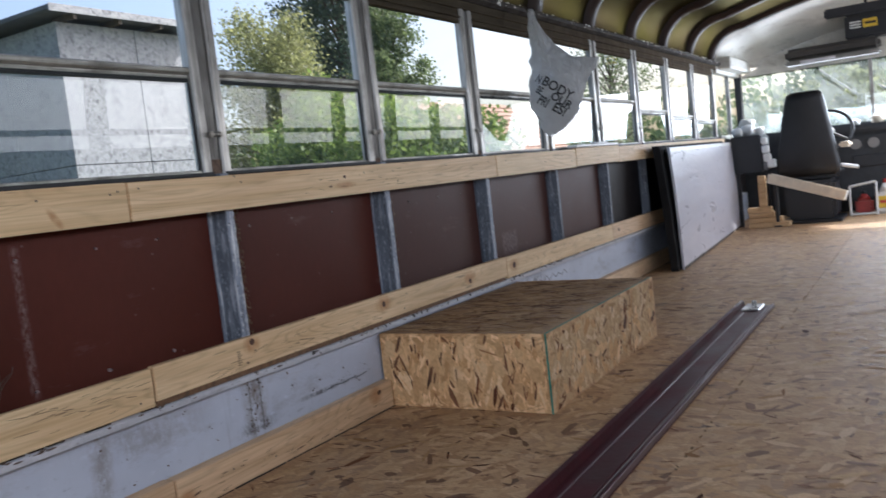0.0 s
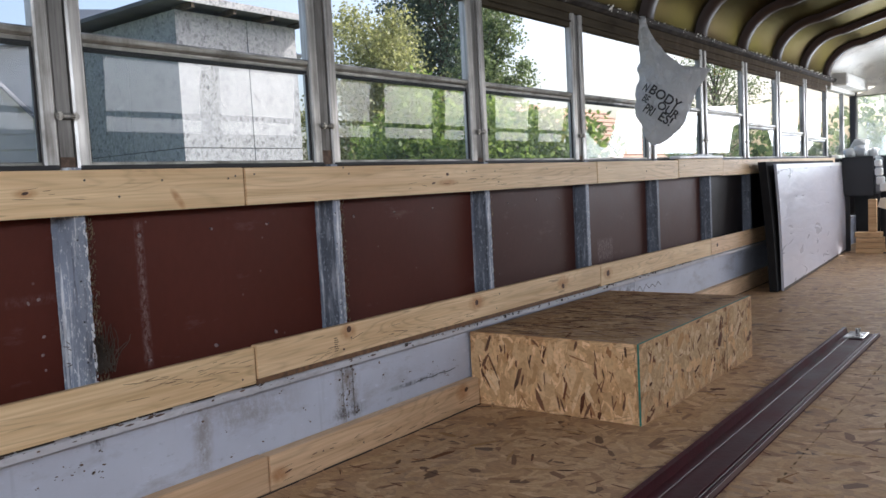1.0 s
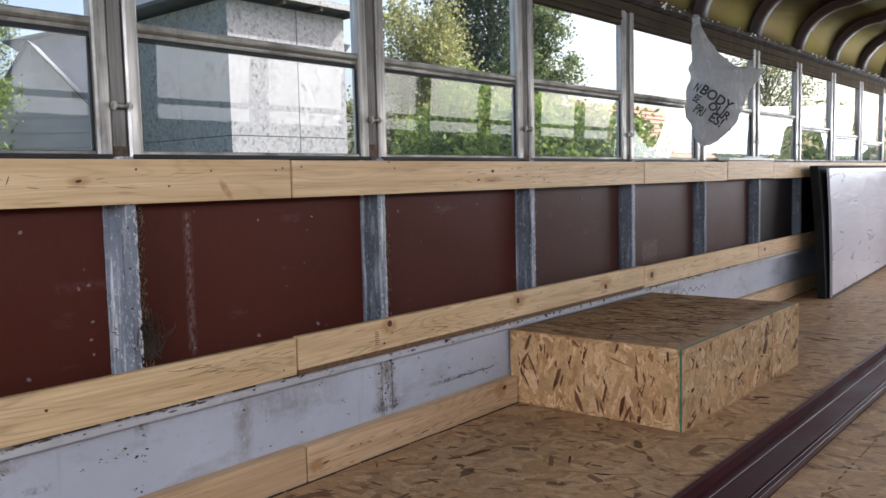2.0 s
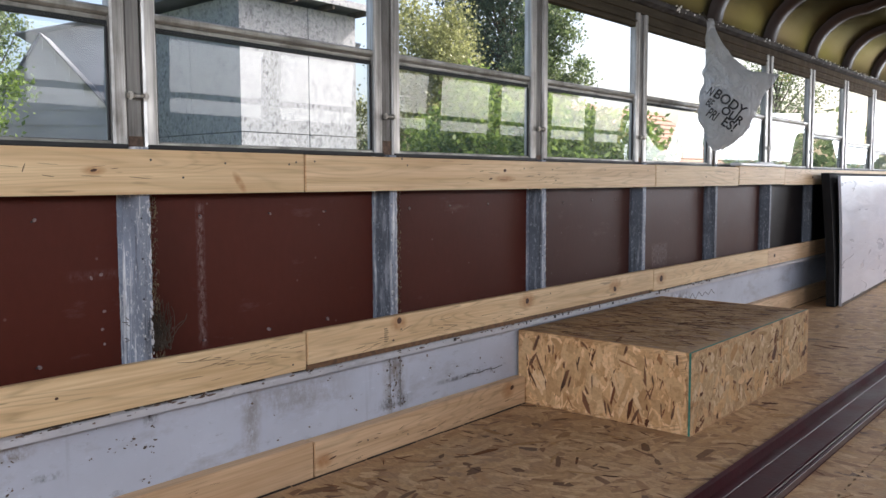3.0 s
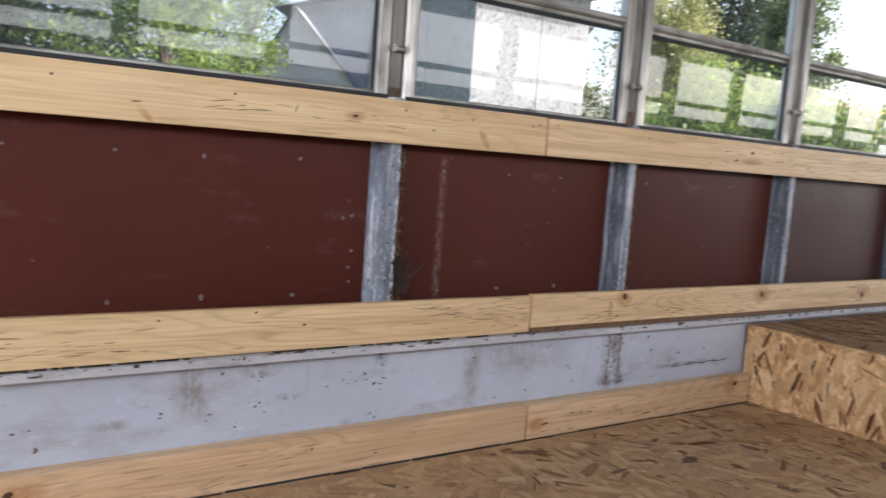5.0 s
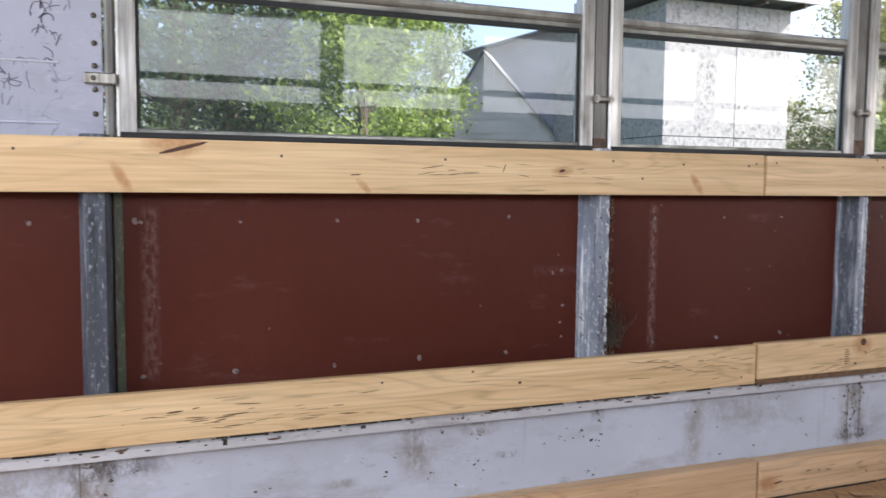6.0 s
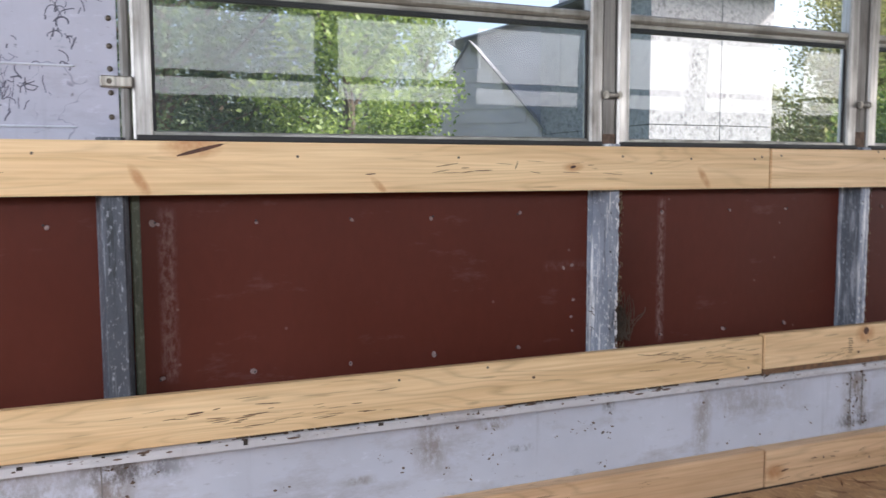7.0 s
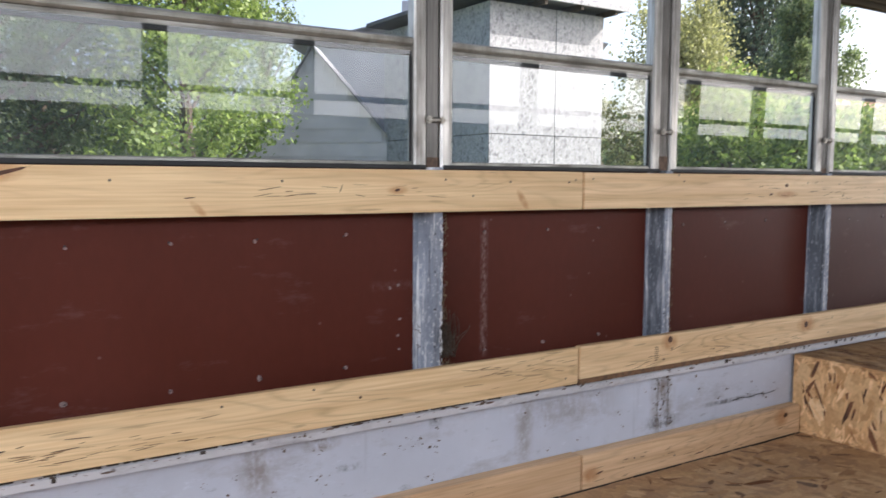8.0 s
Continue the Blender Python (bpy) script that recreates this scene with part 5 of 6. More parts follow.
dash = thing("dashboard", (1.2, 8.72, 0), "dark cluttered bus dashboard under the windscreen", "dashboard")
part("body", slab((0.42, 8.66, 0.10), (2.2, 8.898, 0.70), 0.03, segments=2), DASH, dash)
part("top", slab((0.30, 8.60, 0.70), (2.25, 8.898, 0.765), 0.02, segments=2), DASH, dash)
for x in (0.98, 1.12, 1.28):
    part("gauge", rod((x, 8.645, 0.60), (x, 8.66, 0.60), 0.045, sides=16), GREY_VISOR, dash, "round grey gauge")
part("switch_panel", slab((0.95, 8.648, 0.40), (1.45, 8.662, 0.50), 0.004), BLACK_BOX, dash)
for i, (x, s, m) in enumerate(((0.99, 0.035, WHITE), (1.16, 0.05, CREAM_WOOD), (1.24, 0.03, WHITE))):
    item = thing("rag", (x, 8.70, 0.765), "crumpled pale rag lying on the dashboard", "rag", "dashboard clutter")
    bm = bmesh.new()
    bmesh.ops.create_icosphere(bm, subdivisions=2, radius=s, matrix=Matrix.Translation((x, 8.70, 0.765 + s * 0.55)))
    for v in bm.verts:
        v.co += Vector((noise.noise(v.co * 30), noise.noise(v.co * 31 + Vector((5, 0, 0))), 0)) * s * 0.5
        v.co.z = max(v.co.z, 0.7655)
    part("cloth", bm, m, item, smooth=True)

wheel = thing("steering_wheel", (0.78, 8.50, 0.74), "dark steering wheel with a pale hub", "steering wheel")
wm = Matrix.Translation((0.78, 8.50, 0.74)) @ pose(0, 0, 0, 62, 0, 0)
bm = bmesh.new()
R, r, nu, nv = 0.20, 0.014, 32, 8
grid = [[bm.verts.new(wm @ Vector(((R + r * math.cos(b)) * math.cos(a), (R + r * math.cos(b)) * math.sin(a), r * math.sin(b)))) for b in [2 * math.pi * j / nv for j in range(nv)]] for a in [2 * math.pi * i / nu for i in range(nu)]]
for i in range(nu):
    for j in range(nv):
        bm.faces.new((grid[i][j], grid[(i + 1) % nu][j], grid[(i + 1) % nu][(j + 1) % nv], grid[i][(j + 1) % nv]))
part("rim", bm, BLACK, wheel, smooth=True)
for a in (90, 210, 330):
    q = wm @ Vector((R * math.cos(radians(a)), R * math.sin(radians(a)), 0))
    part("spoke", rod(wm.translation, q, 0.014, 0.010, 6), GREY_VISOR, wheel)
part("hub", rod(wm @ Vector((0, 0, -0.02)), wm @ Vector((0, 0, 0.03)), 0.06, 0.05, 16), GREY_VISOR, wheel, "pale grey hub")
part("column", rod(wm @ Vector((0, 0, -0.02)), wm @ Vector((0, 0, -0.45)), 0.03), BLACK_BOX, wheel)


def driver_seat():
    seat = thing("driver_seat", (0.68, 8.1, 0), "high-backed black vinyl driver's seat on a pedestal", "seat")
    bm = bmesh.new()
    rings = []
    for z, x0, x1, y, d in ((0.40, 0.445, 0.895, 8.02, 0.10), (0.46, 0.430, 0.905, 8.00, 0.12), (0.62, 0.450, 0.885, 7.985, 0.13), (0.85, 0.495, 0.850, 7.955, 0.12), (1.00, 0.530, 0.828, 7.935, 0.10), (1.055, 0.545, 0.815, 7.93, 0.085), (1.075, 0.575, 0.79, 7.935, 0.06)):
        c = 0.03
        rings.append([bm.verts.new(v) for v in ((x0 + c, y, z), (x1 - c, y, z), (x1, y + c, z), (x1, y + d - 0.02, z), (x1 - c, y + d, z), (x0 + c, y + d, z), (x0, y + d - 0.02, z), (x0, y + c, z))])
    for r0, r1 in zip(rings, rings[1:]):
        for i in range(8):
            bm.faces.new((r0[i], r0[(i + 1) % 8], r1[(i + 1) % 8], r1[i]))
    bm.faces.new(rings[0][::-1])
    bm.faces.new(rings[-1])
    part("backrest", bm, BLACK, seat, "tapered black vinyl backrest", True)
    part("seat_cushion", slab((0.44, 8.06, 0.36), (0.90, 8.50, 0.46), 0.04, segments=3), BLACK, seat)
    part("pedestal", slab((0.47, 8.02, 0.03), (0.86, 8.42, 0.35), 0.03, segments=2), BLACK_BOX, seat)
    part("floor_plate", slab((0.44, 7.98, 0.0), (0.90, 8.46, 0.028), 0.006), BLACK_BOX, seat)
    part("armrest", slab((0.905, 8.02, 0.595), (0.985, 8.30, 0.640), 0.014, segments=2), CREAM_WOOD, seat, "pale worn armrest")
    part("lever", rod((0.90, 8.2, 0.45), (1.02, 8.25, 0.42), 0.016), WHITE, seat, "pale lever")
    return seat


driver_seat()
plank = thing("cream_trough", (0.69, 7.80, 0.2), "cream painted trough propped slantwise behind the driver's seat", "trough")
tm = Matrix.Translation((0.40, 7.84, 0.445)) @ pose(0, 0, 0, 0, 18.5, -4)
part("bottom", slab((0, -0.05, -0.075), (0.60, 0.05, -0.063), 0.002, m=tm), CREAM_WOOD, plank)
for y in (-0.05, 0.042):
    part("side", slab((0, y, -0.0627), (0.60, y + 0.008, 0.0), 0.002, m=tm), CREAM_WOOD, plank)
part("end", slab((0.594, -0.041, -0.0627), (0.602, 0.041, 0.0), 0.002, m=tm), WHITE, plank)
post = thing("prop_post", (0.42, 7.86, 0), "dark post propping the trough", "post")
part("shaft", rod((0.43, 7.88, 0.0), (0.43, 7.88, 0.40), 0.018), BLACK_BOX, post)
part("foot", slab((0.40, 7.85, 0.0), (0.46, 7.91, 0.012), 0.003), BLACK_BOX, post)
cabinet = thing("control_box", (0.25, 8.1, 0.45), "black switch box with white fittings by the driver", "control box")
part("body", slab((0.07, 7.98, 0.46), (0.33, 8.35, 0.775), 0.015, segments=2), BLACK_BOX, cabinet)
for x, z, s in ((0.345, 0.72, 0.030), (0.35, 0.65, 0.034), (0.36, 0.58, 0.036), (0.39, 0.53, 0.04)):
    part("fitting", slab((x - s * 0.6, 7.95, z - s), (x + s, 8.02, z + s * 0.8), 0.01), WHITE, cabinet, "white plastic fitting")
part("leg", slab((0.09, 8.02, 0.0), (0.13, 8.06, 0.46), 0.004), BLACK_BOX, cabinet)
part("leg", slab((0.27, 8.28, 0.0), (0.31, 8.32, 0.46), 0.004), BLACK_BOX, cabinet)
for i, (x0, x1, z) in enumerate(((0.20, 0.52, 0.0), (0.20, 0.46, 0.042), (0.20, 0.40, 0.084), (0.19, 0.38, 0.126))):
    off = thing("wood_offcut", ((x0 + x1) / 2, 7.95, z), "short pine offcut in a stepped stack", "wood block", "stack of offcuts")
    part("block", slab((x0, 7.86 + 0.01 * i, z + 0.0005), (x1, 8.00, z + 0.0405), 0.003), PINE_X, off)
upright = thing("wood_upright", (0.30, 7.97, 0.17), "short upright pine offcut on the stack", "wood block")
part("block", slab((0.285, 7.92, 0.167), (0.345, 7.96, 0.43), 0.003), PINE_X, upright)
cups = thing("sill_clutter", (0.16, 8.2, 0.775), "pale bottles and cloth heaped on the control box", "clutter")
for x, y, z, s in ((0.12, 8.10, 0.80, 0.05), (0.20, 8.16, 0.82, 0.06), (0.17, 8.25, 0.86, 0.07), (0.28, 8.20, 0.80, 0.045)):
    bm = bmesh.new()
    bmesh.ops.create_icosphere(bm, subdivisions=2, radius=s, matrix=Matrix.Translation((x, y, z)))
    for v in bm.verts:
        v.co += Vector((noise.noise(v.co * 26), noise.noise(v.co * 24 + Vector((3, 0, 0))), noise.noise(v.co * 28 + Vector((0, 7, 0))))) * s * 0.6
        v.co.z = max(v.co.z, 0.776)
    part("bundle", bm, WHITE if z < 0.85 else CREAM, cups, smooth=True)


def jug(name, spot, body, cap_mat, label, h=0.26, w=0.085):
    x, y, z = spot
    ob = thing(name, spot, label, "jug")
    part("body", slab((x - w, y - w * 0.6, z), (x + w, y + w * 0.6, z + h * 0.68), 0.022, segments=2), body, ob)
    part("shoulder", rod((x, y, z + h * 0.66), (x, y, z + h * 0.88), w * 0.75, w * 0.28, 14), body, ob, smooth=True)
    part("cap", rod((x, y, z + h * 0.885), (x, y, z + h), w * 0.27, None, 12), cap_mat, ob)
    return ob


j = jug("plastic_jug", (1.20, 8.47, 0.0), WHITE, RED, "white plastic jug with a yellow label on the floor", 0.29, 0.075)
part("label_band", slab((1.135, 8.4215, 0.05), (1.265, 8.4245, 0.15), 0.001), YELLOW, j, "yellow label")
part("label_bar", slab((1.15, 8.4200, 0.09), (1.25, 8.4212, 0.115)), RED, j, "red bar on the label")
jug("fuel_can", (1.03, 8.50, 0.0), RED, BLACK, "red plastic can on the floor", 0.20, 0.07)
rack = thing("wire_frame", (1.03, 8.40, 0.0), "thin white metal frame standing on the floor", "frame")
for a, b in (((0.93, 8.40, 0.0), (0.93, 8.40, 0.25)), ((1.13, 8.40, 0.0), (1.13, 8.40, 0.28)), ((0.93, 8.40, 0.25), (1.13, 8.40, 0.28)), ((0.93, 8.40, 0.012), (1.13, 8.40, 0.012))):
    part("tube", rod(a, b, 0.010, sides=8), WHITE, rack)

visor = thing("overhead_console", (0.84, 8.75, 1.35), "grey overhead console with a dark top above the windscreen", "console")
part("body", slab((0.47, 8.60, 1.385), (1.22, 8.884, 1.49), 0.03, segments=3), DARK_VISOR, visor)
part("underside", slab((0.47, 8.56, 1.345), (1.22, 8.80, 1.384), 0.016, segments=2), GREY_VISOR, visor, "pale grey underside")
part("lens", slab((0.60, 8.556, 1.352), (0.88, 8.562, 1.374), 0.002), SILVER, visor)
sign = thing("warning_unit", (1.12, 8.7, 1.5), "black warning unit with a yellow label", "warning unit")
part("housing", slab((0.96, 8.64, 1.495), (1.30, 8.884, 1.70), 0.015, segments=2), BLACK_BOX, sign)
part("label", slab((1.10, 8.633, 1.575), (1.21, 8.639, 1.645), 0.001), YELLOW, sign, "yellow label with a dark bar")
part("label_bar", slab((1.115, 8.629, 1.60), (1.20, 8.632, 1.62)), INK, sign)
for i in range(3):
    part("pale_bar", slab((1.0, 8.633, 1.58 + i * 0.022), (1.085, 8.639, 1.592 + i * 0.022), 0.001), WHITE, sign)
mirror = thing("interior_mirror", (1.15, 8.4, 1.7), "long dark interior mirror under the roof", "mirror")
part("housing", slab((0.84, 8.30, 1.655), (1.46, 8.33, 1.735), 0.012, segments=2), BLACK_BOX, mirror)
part("bracket", rod((1.15, 8.32, 1.73), (1.15, 8.32, 1.80), 0.012), BLACK_BOX, mirror)

# ---- carrier bag on a hook ----
bag = thing("carrier_bag", (0.09, 4.02, 1.39), "crumpled white plastic carrier bag with black print hanging from the roof", "bag")
U, V = Vector((0.919, 0.394, 0)), Vector((0.394, -0.919, 0))
HOOK = Vector((0.085, 4.03, 1.395))
lines = ((0, 0, 30), (60, -2, 45), (120, -4, 72), (180, -6, 108), (225, -8, 150), (262, -9, 215), (285, -12, 330), (320, -15, 318), (350, -18, 285), (395, -24, 258), (440, -34, 245), (480, -32, 235), (530, -18, 208), (575, 5, 170), (620, 25, 120), (645, 45, 85))
rows_in = [tuple(p + (q - p) * g / 3 for p, q in zip(a, b)) for a, b in zip(lines, lines[1:]) for g in range(3)] + [lines[-1]]
lines = rows_in
bm = bmesh.new()
cols = 36
sides = {}
for face_no in (0, 1):
    for i, (d, l, r_) in enumerate(lines):
        for jx in range(cols + 1):
            f = jx / cols
            u = (l + (r_ - l) * f) * 0.00088
            z = -d * 0.00086
            u += 0.016 * noise.noise(Vector((7.0 if f > 0.5 else 3.0, z * 26, 1.5))) * (2 * f - 1) ** 2 * min(1, d / 120)
            puff = 0.045 * math.sin(math.pi * f) ** 0.7 * min(1, d / 250) * min(1, (665 - d) / 120)
            fold = abs(noise.noise(Vector((u * 15 + z * 9, z * 11 - u * 6, 2 + face_no))))
            crease = 0.024 * (0.3 - fold) + 0.012 * noise.noise(Vector((u * 30, z * 17, face_no * 5))) + 0.008 * noise.noise(Vector((u * 70, z * 40, 3 + face_no)))
            depth = (puff if face_no == 0 else -puff) + crease * (0.2 + math.sin(math.pi * f))
            sides[face_no, i, jx] = bm.verts.new(HOOK + U * u + V * depth + Vector((0, 0, z + 0.008 * noise.noise(Vector((u * 20, 1, z * 9))) * (i > 0))))
for face_no in (0, 1):
    for i in range(len(lines) - 1):
        for jx in range(cols):
            bm.faces.new((sides[face_no, i, jx], sides[face_no, i, jx + 1], sides[face_no, i + 1, jx + 1], sides[face_no, i + 1, jx]))
bmesh.ops.remove_doubles(bm, verts=bm.verts[:], dist=0.0008)
part("film", bm, BAG, bag, "thin crumpled white film", True)
part("hook", rod(HOOK + Vector((-0.02, 0, 0.03)), HOOK + Vector((0.01, 0, -0.01)), 0.004), SCREW, bag)


def print_on_bag(u, z, size, text, squash):
    """Lettering on the bag's near face, narrowed where the film is folded."""
    m = Matrix.Translation(HOOK + U * u + V * 0.072 + Vector((0, 0, z))) @ Matrix((U, Vector((0, 0, 1)), V)).transposed().to_4x4() @ pose(0, 0, 0, 0, 0, -36)
    curve = bpy.data.curves.new("print", "FONT")
    curve.body, curve.size, curve.extrude, curve.offset = text, size, 0.0004, 0.0012
    curve.materials.append(INK)
    ob = new("print", curve)
    ob.parent = bag
    ob.matrix_basis = Matrix.Translation(-place_of(bag)) @ m @ Matrix.Diagonal((squash, 1, 1, 1))
    tagged(ob, "black printed lettering")


print_on_bag(0.004, -0.318, 0.050, "N", squash=0.55)
print_on_bag(0.028, -0.330, 0.056, "BODY", squash=0.95)
print_on_bag(0.000, -0.362, 0.046, "BE", squash=0.55)
print_on_bag(0.060, -0.396, 0.046, "OUR", squash=1.0)
print_on_bag(0.002, -0.408, 0.056, "PRI", squash=0.6)
print_on_bag(0.062, -0.446, 0.056, "ES!", squash=0.9)

# ---- plain walls that close the bus ----
wall_right = thing("wall_right", (WIDE, 3.5, 0), "plain bus side wall with a row of windows", "wall", kind="structure")
part("lower_wall", slab((WIDE, REAR, 0.0), (WIDE + 0.05, 7.7, 0.945)), WALL_PLAIN, wall_right)
part("upper_wall", slab((WIDE, REAR, 1.32), (WIDE + 0.05, FRONT, 1.44)), WALL_PLAIN, wall_right)
part("meeting_rail", slab((WIDE, REAR, 1.02), (WIDE + 0.03, 7.7, 1.05)), POST, wall_right)
for p in [-0.6] + POSTS:
    part("post", slab((WIDE, p - 0.05, 0.945), (WIDE + 0.05, p + 0.05, 1.32)), POST, wall_right)
part("door_post", slab((WIDE, 8.6, 0.0), (WIDE + 0.05, FRONT, 1.32)), POST, wall_right)
wall_rear = thing("wall_rear", (1.15, REAR, 0), "plain rear wall of the bus with a window", "wall", kind="structure")
part("lower_wall", slab((-0.02, REAR - 0.05, 0.0), (WIDE + 0.05, REAR, 0.75)), WALL_PLAIN, wall_rear)
part("upper_wall", slab((-0.02, REAR - 0.05, 1.45), (WIDE + 0.05, REAR, 1.86)), WALL_PLAIN, wall_rear)
for a, b in ((-0.02, 0.40), (1.9, WIDE + 0.05)):
    part("side_wall", slab((a, REAR - 0.05, 0.75), (b, REAR, 1.45)), WALL_PLAIN, wall_rear)

# ---- outside ----
GROUND = -1.0
bm = bmesh.new()
bmesh.ops.create_grid(bm, x_segments=40, y_segments=40, size=600)
for v in bm.verts:
    far = max(0.0, v.co.length - 60)
    v.co.z = GROUND + far * 0.012 * (1 + noise.noise(v.co * 0.01))
tagged(part("ground", bm, GRASS), "flat grassy yard reaching the horizon", "ground", kind="structure")

shed = thing("shed", (-9.6, 8.8, GROUND), "tall shed clad in weathered strand board with a flat felt roof", "shed")
sx0, sx1, sy0, sy1, sz = -11.2, -8.1, 7.53, 9.72, 3.30
part("core", slab((sx0 + 0.03, sy0 + 0.03, GROUND), (sx1 - 0.03, sy1 - 0.03, sz)), FELT, shed)
for y0, y1 in ((sy0, sy0 + 1.22), (sy0 + 1.235, sy1)):
    for z0, z1 in ((GROUND, 1.42), (1.432, sz)):
        part("wall_board", slab((sx1 - 0.025, y0, z0), (sx1, y1, z1), 0.002), SHED, shed)
for x0, x1 in ((sx0, sx0 + 0.65), (sx0 + 0.662, sx0 + 1.87), (sx0 + 1.882, sx1 - 0.026)):
    for z0, z1 in ((GROUND, 1.42), (1.432, sz)):
        part("wall_board", slab((x0, sy0, z0), (x1, sy0 + 0.025, z1), 0.002), SHED, shed)
part("roof", slab((sx0 - 0.2, sy0 - 0.25, sz + 0.08), (sx1 + 0.25, sy1 + 0.30, sz + 0.15), 0.01), FELT, shed, "dark felt roof with overhang")
part("fascia", slab((sx1 + 0.252, sy0 - 0.25, sz + 0.06), (sx1 + 0.272, sy1 + 0.30, sz + 0.16), 0.003), SHED, shed)
for y in (sy0 + 0.1, sy0 + 0.8, sy0 + 1.5, sy0 + 2.2):
    part("rafter", slab((sx1 - 0.2, y, sz), (sx1 + 0.245, y + 0.05, sz + 0.079)), BARK, shed)


def gable_house(name, x, y0, y1, eave, ridge, deep, wall, roof, label, row=0.2, mid=None, over=0.30):
    """A house whose gable looks towards the bus, with lapped siding."""
    ob = thing(name, (x - deep / 2, (y0 + y1) / 2, GROUND), label, "house")
    mid = mid or (y0 + y1) / 2
    part("wall", prism([(y0, GROUND), (y1, GROUND), (y1, eave), (mid, ridge), (y0, eave)], 0, x - deep, x - 0.02), wall, ob)
    z = GROUND
    i = 0
    while z < ridge - 0.1:
        f = max(0.0, (z + row - eave) / (ridge - eave))
        a, b = y0 + (mid - y0) * f, y1 + (mid - y1) * f
        if z + row > 0.2:
            part("siding_board", prism([(x - 0.02, z), (x + 0.014, z), (x + 0.002, z + row), (x - 0.02, z + row)], 1, a, b), wall, ob)
        z += row
        i += 1
    for side_y, s in ((y0, -1), (y1, 1)):
        n = Vector((0, s * (ridge - eave), abs(mid - side_y))).normalized()
        t = 0.022
        q = [(side_y + s * 0.25, eave - 0.25 * (ridge - eave) / abs(mid - side_y)), (mid, ridge)]
        part("roof_slope", prism([q[0], q[1], (q[1][0], q[1][1] + t * 1.2), (q[0][0] + n.y * t, q[0][1] + n.z * t)], 0, x - deep - 0.1, x + over), roof, ob)
    return ob




def turn_about(ob, x, y, degrees):
    """Turns a thing about an upright line through x, y."""
    q = Matrix.Rotation(radians(degrees), 3, "Z")
    pivot = Vector((x, y, ob.location.z))
    ob.location = pivot + q @ (ob.location - pivot)
    ob.rotation_euler.z = radians(degrees)


barn = gable_house("gable_barn", -11.9, 5.00, 8.60, 0.60, 3.06, 0.5, SIDING_BRIGHTENED, SIDING_DARK, "grey-sided gabled outbuilding among trees", 0.24, 6.50, 0.10)
turn_about(barn, -11.9, 6.50, -37)
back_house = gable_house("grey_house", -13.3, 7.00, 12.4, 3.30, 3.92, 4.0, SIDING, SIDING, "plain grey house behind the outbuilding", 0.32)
turn_about(back_house, -13.3, 7.00, -37)

house = thing("shingled_house", (-17, 35, GROUND), "far house with a tan shingled roof", "house")
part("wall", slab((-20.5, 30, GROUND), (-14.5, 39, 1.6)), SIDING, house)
bm = prism([(-21, 1.4), (-14.0, 1.4), (-17.5, 4.1)], 1, 29.5, 39.5)
roof = part("roof", bm, SHINGLE, house, "tan shingled roof")
slope = math.atan2(2.7, 3.5)
for i in range(11):
    f0, f1 = i / 11, (i + 1) / 11
    x0, z0 = -14.0 - 3.5 * f0, 1.4 + 2.7 * f0
    x1, z1 = -14.0 - 3.5 * f1, 1.4 + 2.7 * f1
    part("shingle_course", prism([(x0, z0 + 0.03), (x0 + 0.03, z0 + 0.10), (x1 + 0.01, z1 + 0.05), (x1, z1)], 1, 29.4, 39.6), SHINGLE, roof)


def foliage(name, centres, spread, count, size, material, parent, rng, flat=0.75):
    """Many small leaves round the ends of the limbs, as one mesh."""
    c = np.array(centres)
    n = count
    pick = rng.integers(0, len(c), n)
    base = c[pick] + rng.normal(0, 1, (n, 3)) * np.array(spread)[pick][:, None] * (1, 1, flat)
    d1 = rng.normal(0, 1, (n, 3))
    d1 /= np.linalg.norm(d1, axis=1)[:, None]
    d2 = np.cross(d1, rng.normal(0, 1, (n, 3)))
    d2 /= np.linalg.norm(d2, axis=1)[:, None]
    s = size * rng.uniform(0.6, 1.35, n)[:, None]
    v = np.stack([base - d1 * s * 0.5, base + d2 * s * 0.32, base + d1 * s * 0.55, base - d2 * s * 0.32], 1).reshape(-1, 3)
    me = bpy.data.meshes.new(name)
    v = v - np.array(place_of(parent))
    me.from_pydata(v.tolist(), [], np.arange(n * 4).reshape(-1, 4).tolist())
    me.materials.append(material)
    ob = new(name, me)
    ob.parent = parent
    return tagged(ob, kind="stuff")


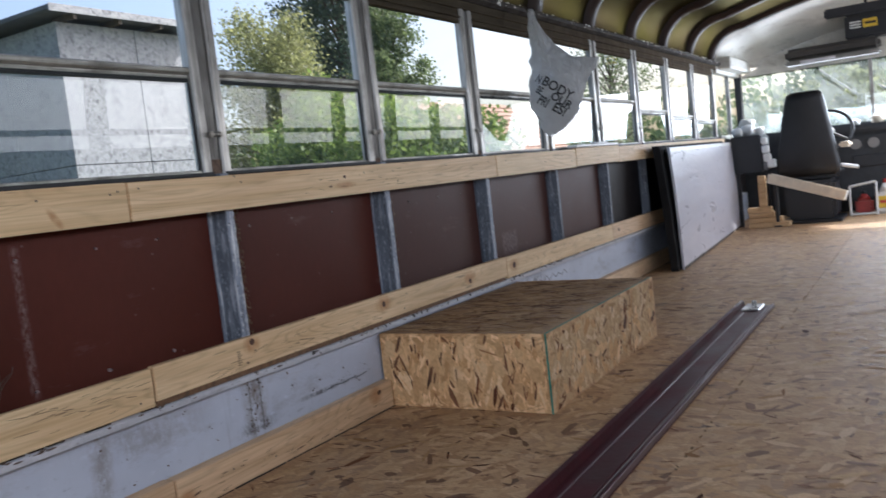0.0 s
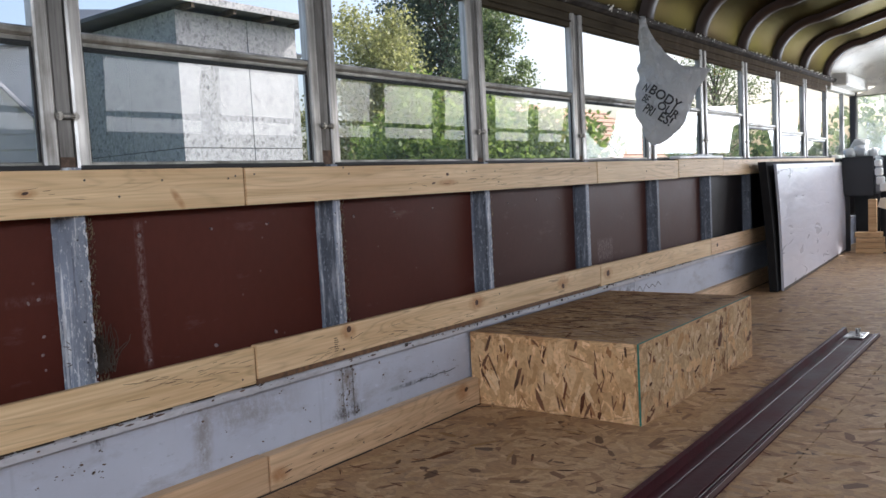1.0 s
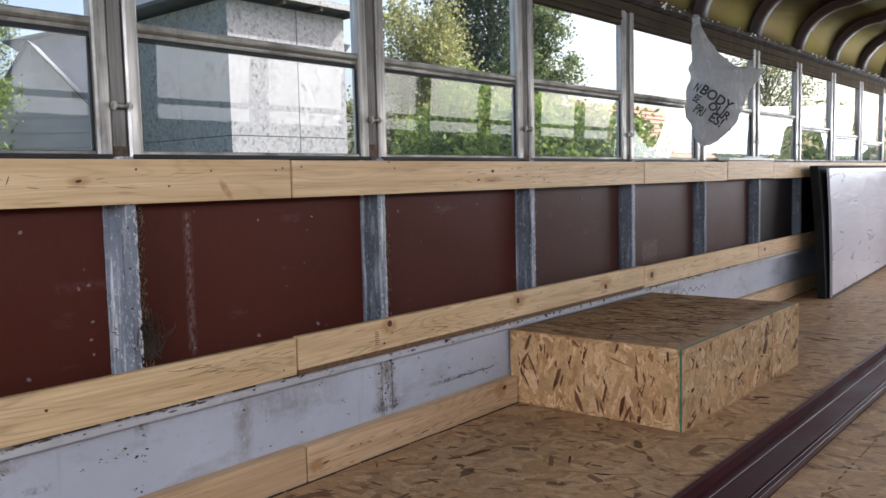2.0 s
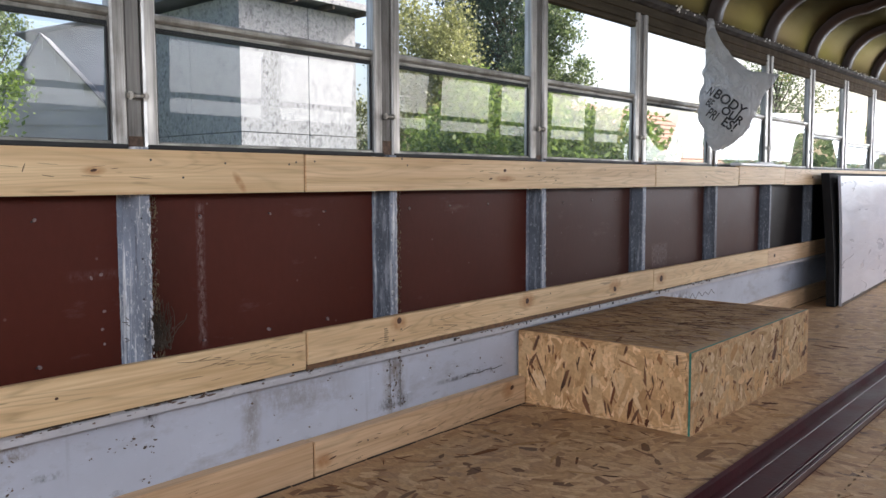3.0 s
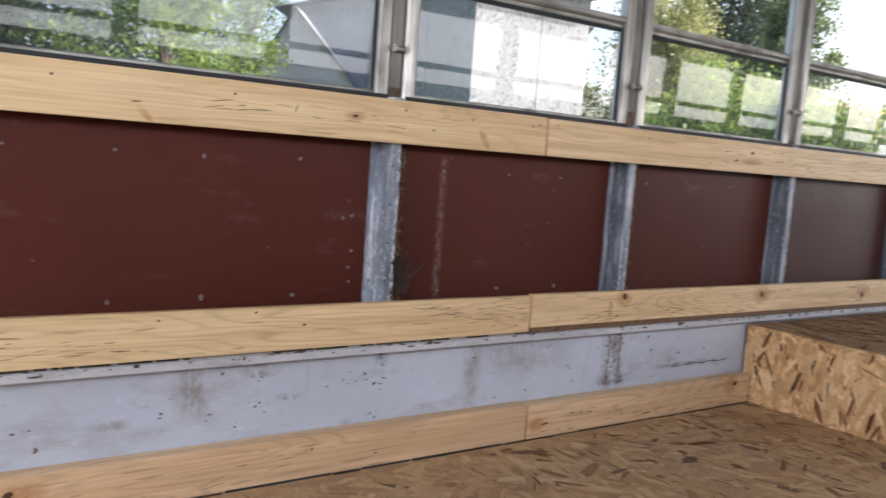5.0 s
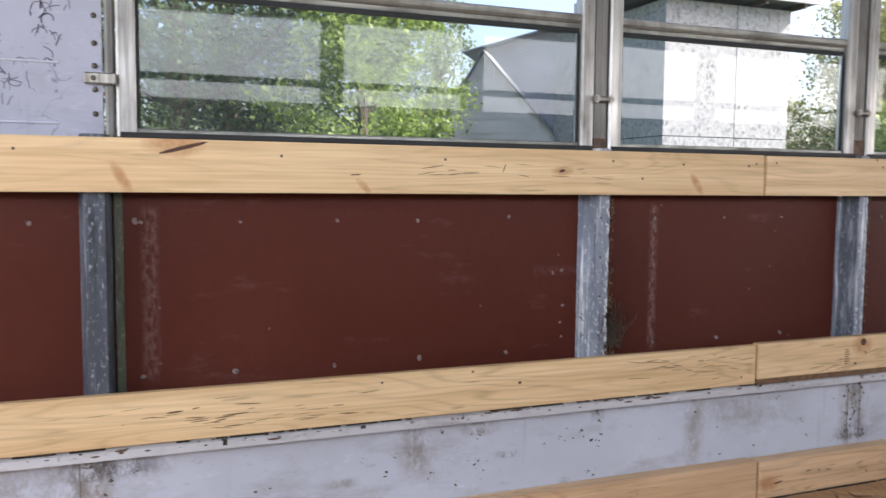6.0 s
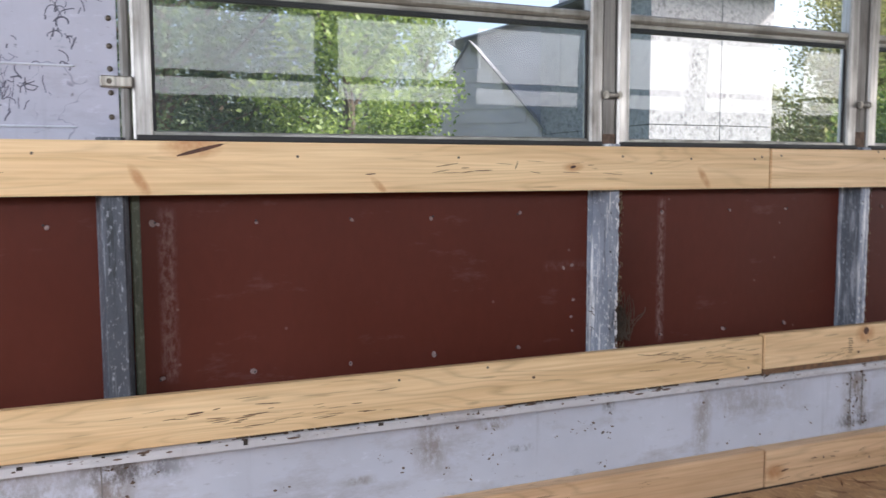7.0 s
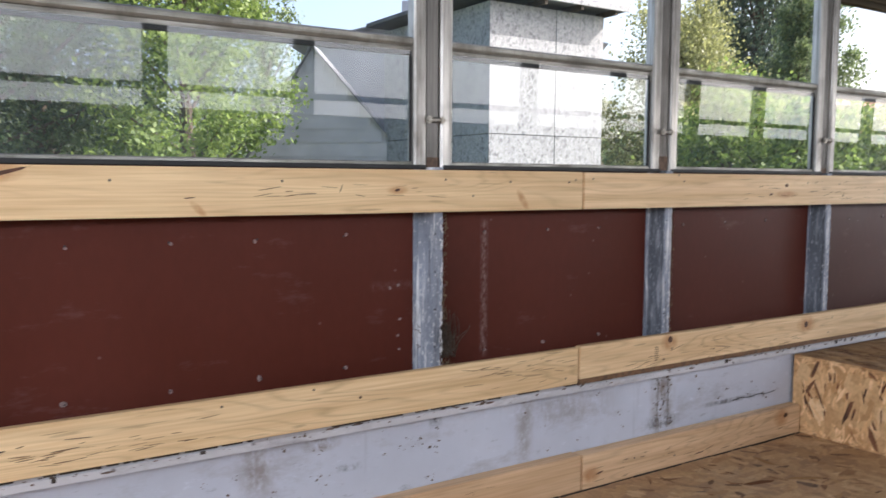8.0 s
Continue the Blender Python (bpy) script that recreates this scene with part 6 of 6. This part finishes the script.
def tree(x, y, height, radius, seed, material, label, leaves=9000, size=0.13, base=0.25, z0=GROUND, name="tree"):
    rng = np.random.default_rng(seed)
    ob = thing(name, (x, y, z0), label, "tree" if name == "tree" else "bush")
    bm = bmesh.new()
    top = Vector((x + rng.normal() * 0.2, y + rng.normal() * 0.2, z0 + height * 0.8))
    foot = Vector((x, y, z0))
    rod(foot, foot.lerp(top, 0.5), 0.035 * height ** 0.9, 0.022 * height ** 0.9, 9, bm)
    rod(foot.lerp(top, 0.5), top, 0.022 * height ** 0.9, 0.008, 8, bm)
    centres, spread = [], []
    for i in range(34):
        f = base + (1 - base) * (i + rng.random()) / 34
        a = i * 2.4 + rng.random()
        reach = radius * (0.35 + 0.75 * math.sin(math.pi * min(1, 0.15 + 0.85 * (f - base) / (1 - base)) ** 0.8)) * rng.uniform(0.55, 1.1)
        start = foot.lerp(top, min(0.98, f * 0.95))
        end = Vector((x + reach * math.cos(a), y + reach * math.sin(a), z0 + height * min(1.0, f + 0.06 * rng.random())))
        rod(start, end, 0.010 * height ** 0.7, 0.004, 5, bm)
        for g in (0.45, 0.75, 1.0):
            centres.append(tuple(start.lerp(end, g)))
            spread.append(radius * (0.10 + 0.08 * rng.random()))
    part("trunk", bm, BARK, ob)
    foliage("crown", centres, spread, leaves, size, material, ob, rng)
    return ob


tree(-11.0, 1.2, 8.5, 2.6, 1, LEAF_SHADE, "tall leafy green tree behind the bus", 46000, 0.070, 0.08)
tree(-9.6, 3.7, 5.4, 1.35, 2, LEAF_BRIGHT, "leafy bright green tree beside the outbuilding", 24000, 0.075, 0.1)
tree(-12.5, 2.4, 9.5, 2.4, 3, LEAF_SHADE, "tall leafy green tree behind the bus", 36000, 0.085, 0.1)
tree(-20.0, 7.2, 8.0, 1.4, 4, LEAF_DARK, "far tree beyond the outbuilding", 8000, 0.11, 0.2)
tree(-24.0, 10.5, 7.6, 1.5, 5, LEAF, "far tree beyond the outbuilding", 7000, 0.12, 0.2)
tree(-10.9, 14.7, 5.5, 1.9, 6, LEAF_YELLOW, "olive-green young tree beyond the shed", 48000, 0.075, 0.12)
tree(-14.2, 21.8, 12.0, 1.9, 7, LEAF_DARK, "big dark green tree with open branches", 46000, 0.11, 0.36)
tree(-10.2, 18.3, 6.2, 1.05, 8, LEAF, "leafy green tree near the far house", 30000, 0.085, 0.2)
for x, y, h, seed in ((-4.6, 8.5, 2.95, 9), (-3.5, 8.2, 2.55, 10), (-3.0, 8.7, 2.4, 11), (-5.6, 9.0, 2.5, 18), (-4.0, 9.8, 2.6, 19)):
    tree(x, y, h, 0.85, seed, LEAF_BRIGHT, "bright green shrub close to the bus", 12000, 0.062, 0.2, name="shrub")
tree(-8.6, 13.2, 3.0, 1.2, 12, LEAF_YELLOW, "olive shrub behind the shed", 9000, 0.09, 0.1, name="shrub")
tree(-8.6, 30.0, 6.2, 1.9, 13, LEAF, "spreading green tree across the yard", 8000, 0.09, 0.35)
tree(-0.2, 24.0, 4.4, 2.3, 14, LEAF, "leafy tree ahead of the bus", 7000, 0.18, 0.1)
tree(2.6, 22.0, 5.2, 2.6, 15, LEAF, "leafy tree ahead of the bus", 7000, 0.18, 0.1)
tree(5.8, 20.0, 5.0, 2.4, 16, LEAF, "leafy tree ahead of the bus", 6000, 0.18, 0.1)
tree(0.4, 15.5, 2.7, 1.2, 17, LEAF_YELLOW, "pale shrub ahead of the bus", 4000, 0.14, 0.1, name="shrub")

# far woods along the horizon
woods = thing("far_woods", (-20, 80, 0), "distant line of woods along the horizon", "woods", kind="stuff")
rng_w = np.random.default_rng(77)
cs = [(-75 + 5.5 * i + rng_w.normal() * 1.5, 72 + rng_w.normal() * 5, GROUND + 1.5 + rng_w.random() * 2.4) for i in range(22)]
cs += [(-70 + rng_w.normal() * 4, 5 + 4.0 * i, GROUND + 2 + rng_w.random() * 5) for i in range(18)]
foliage("tree_line", cs, [2.2] * len(cs), 16000, 0.8, LEAF, woods, rng_w, 0.8)
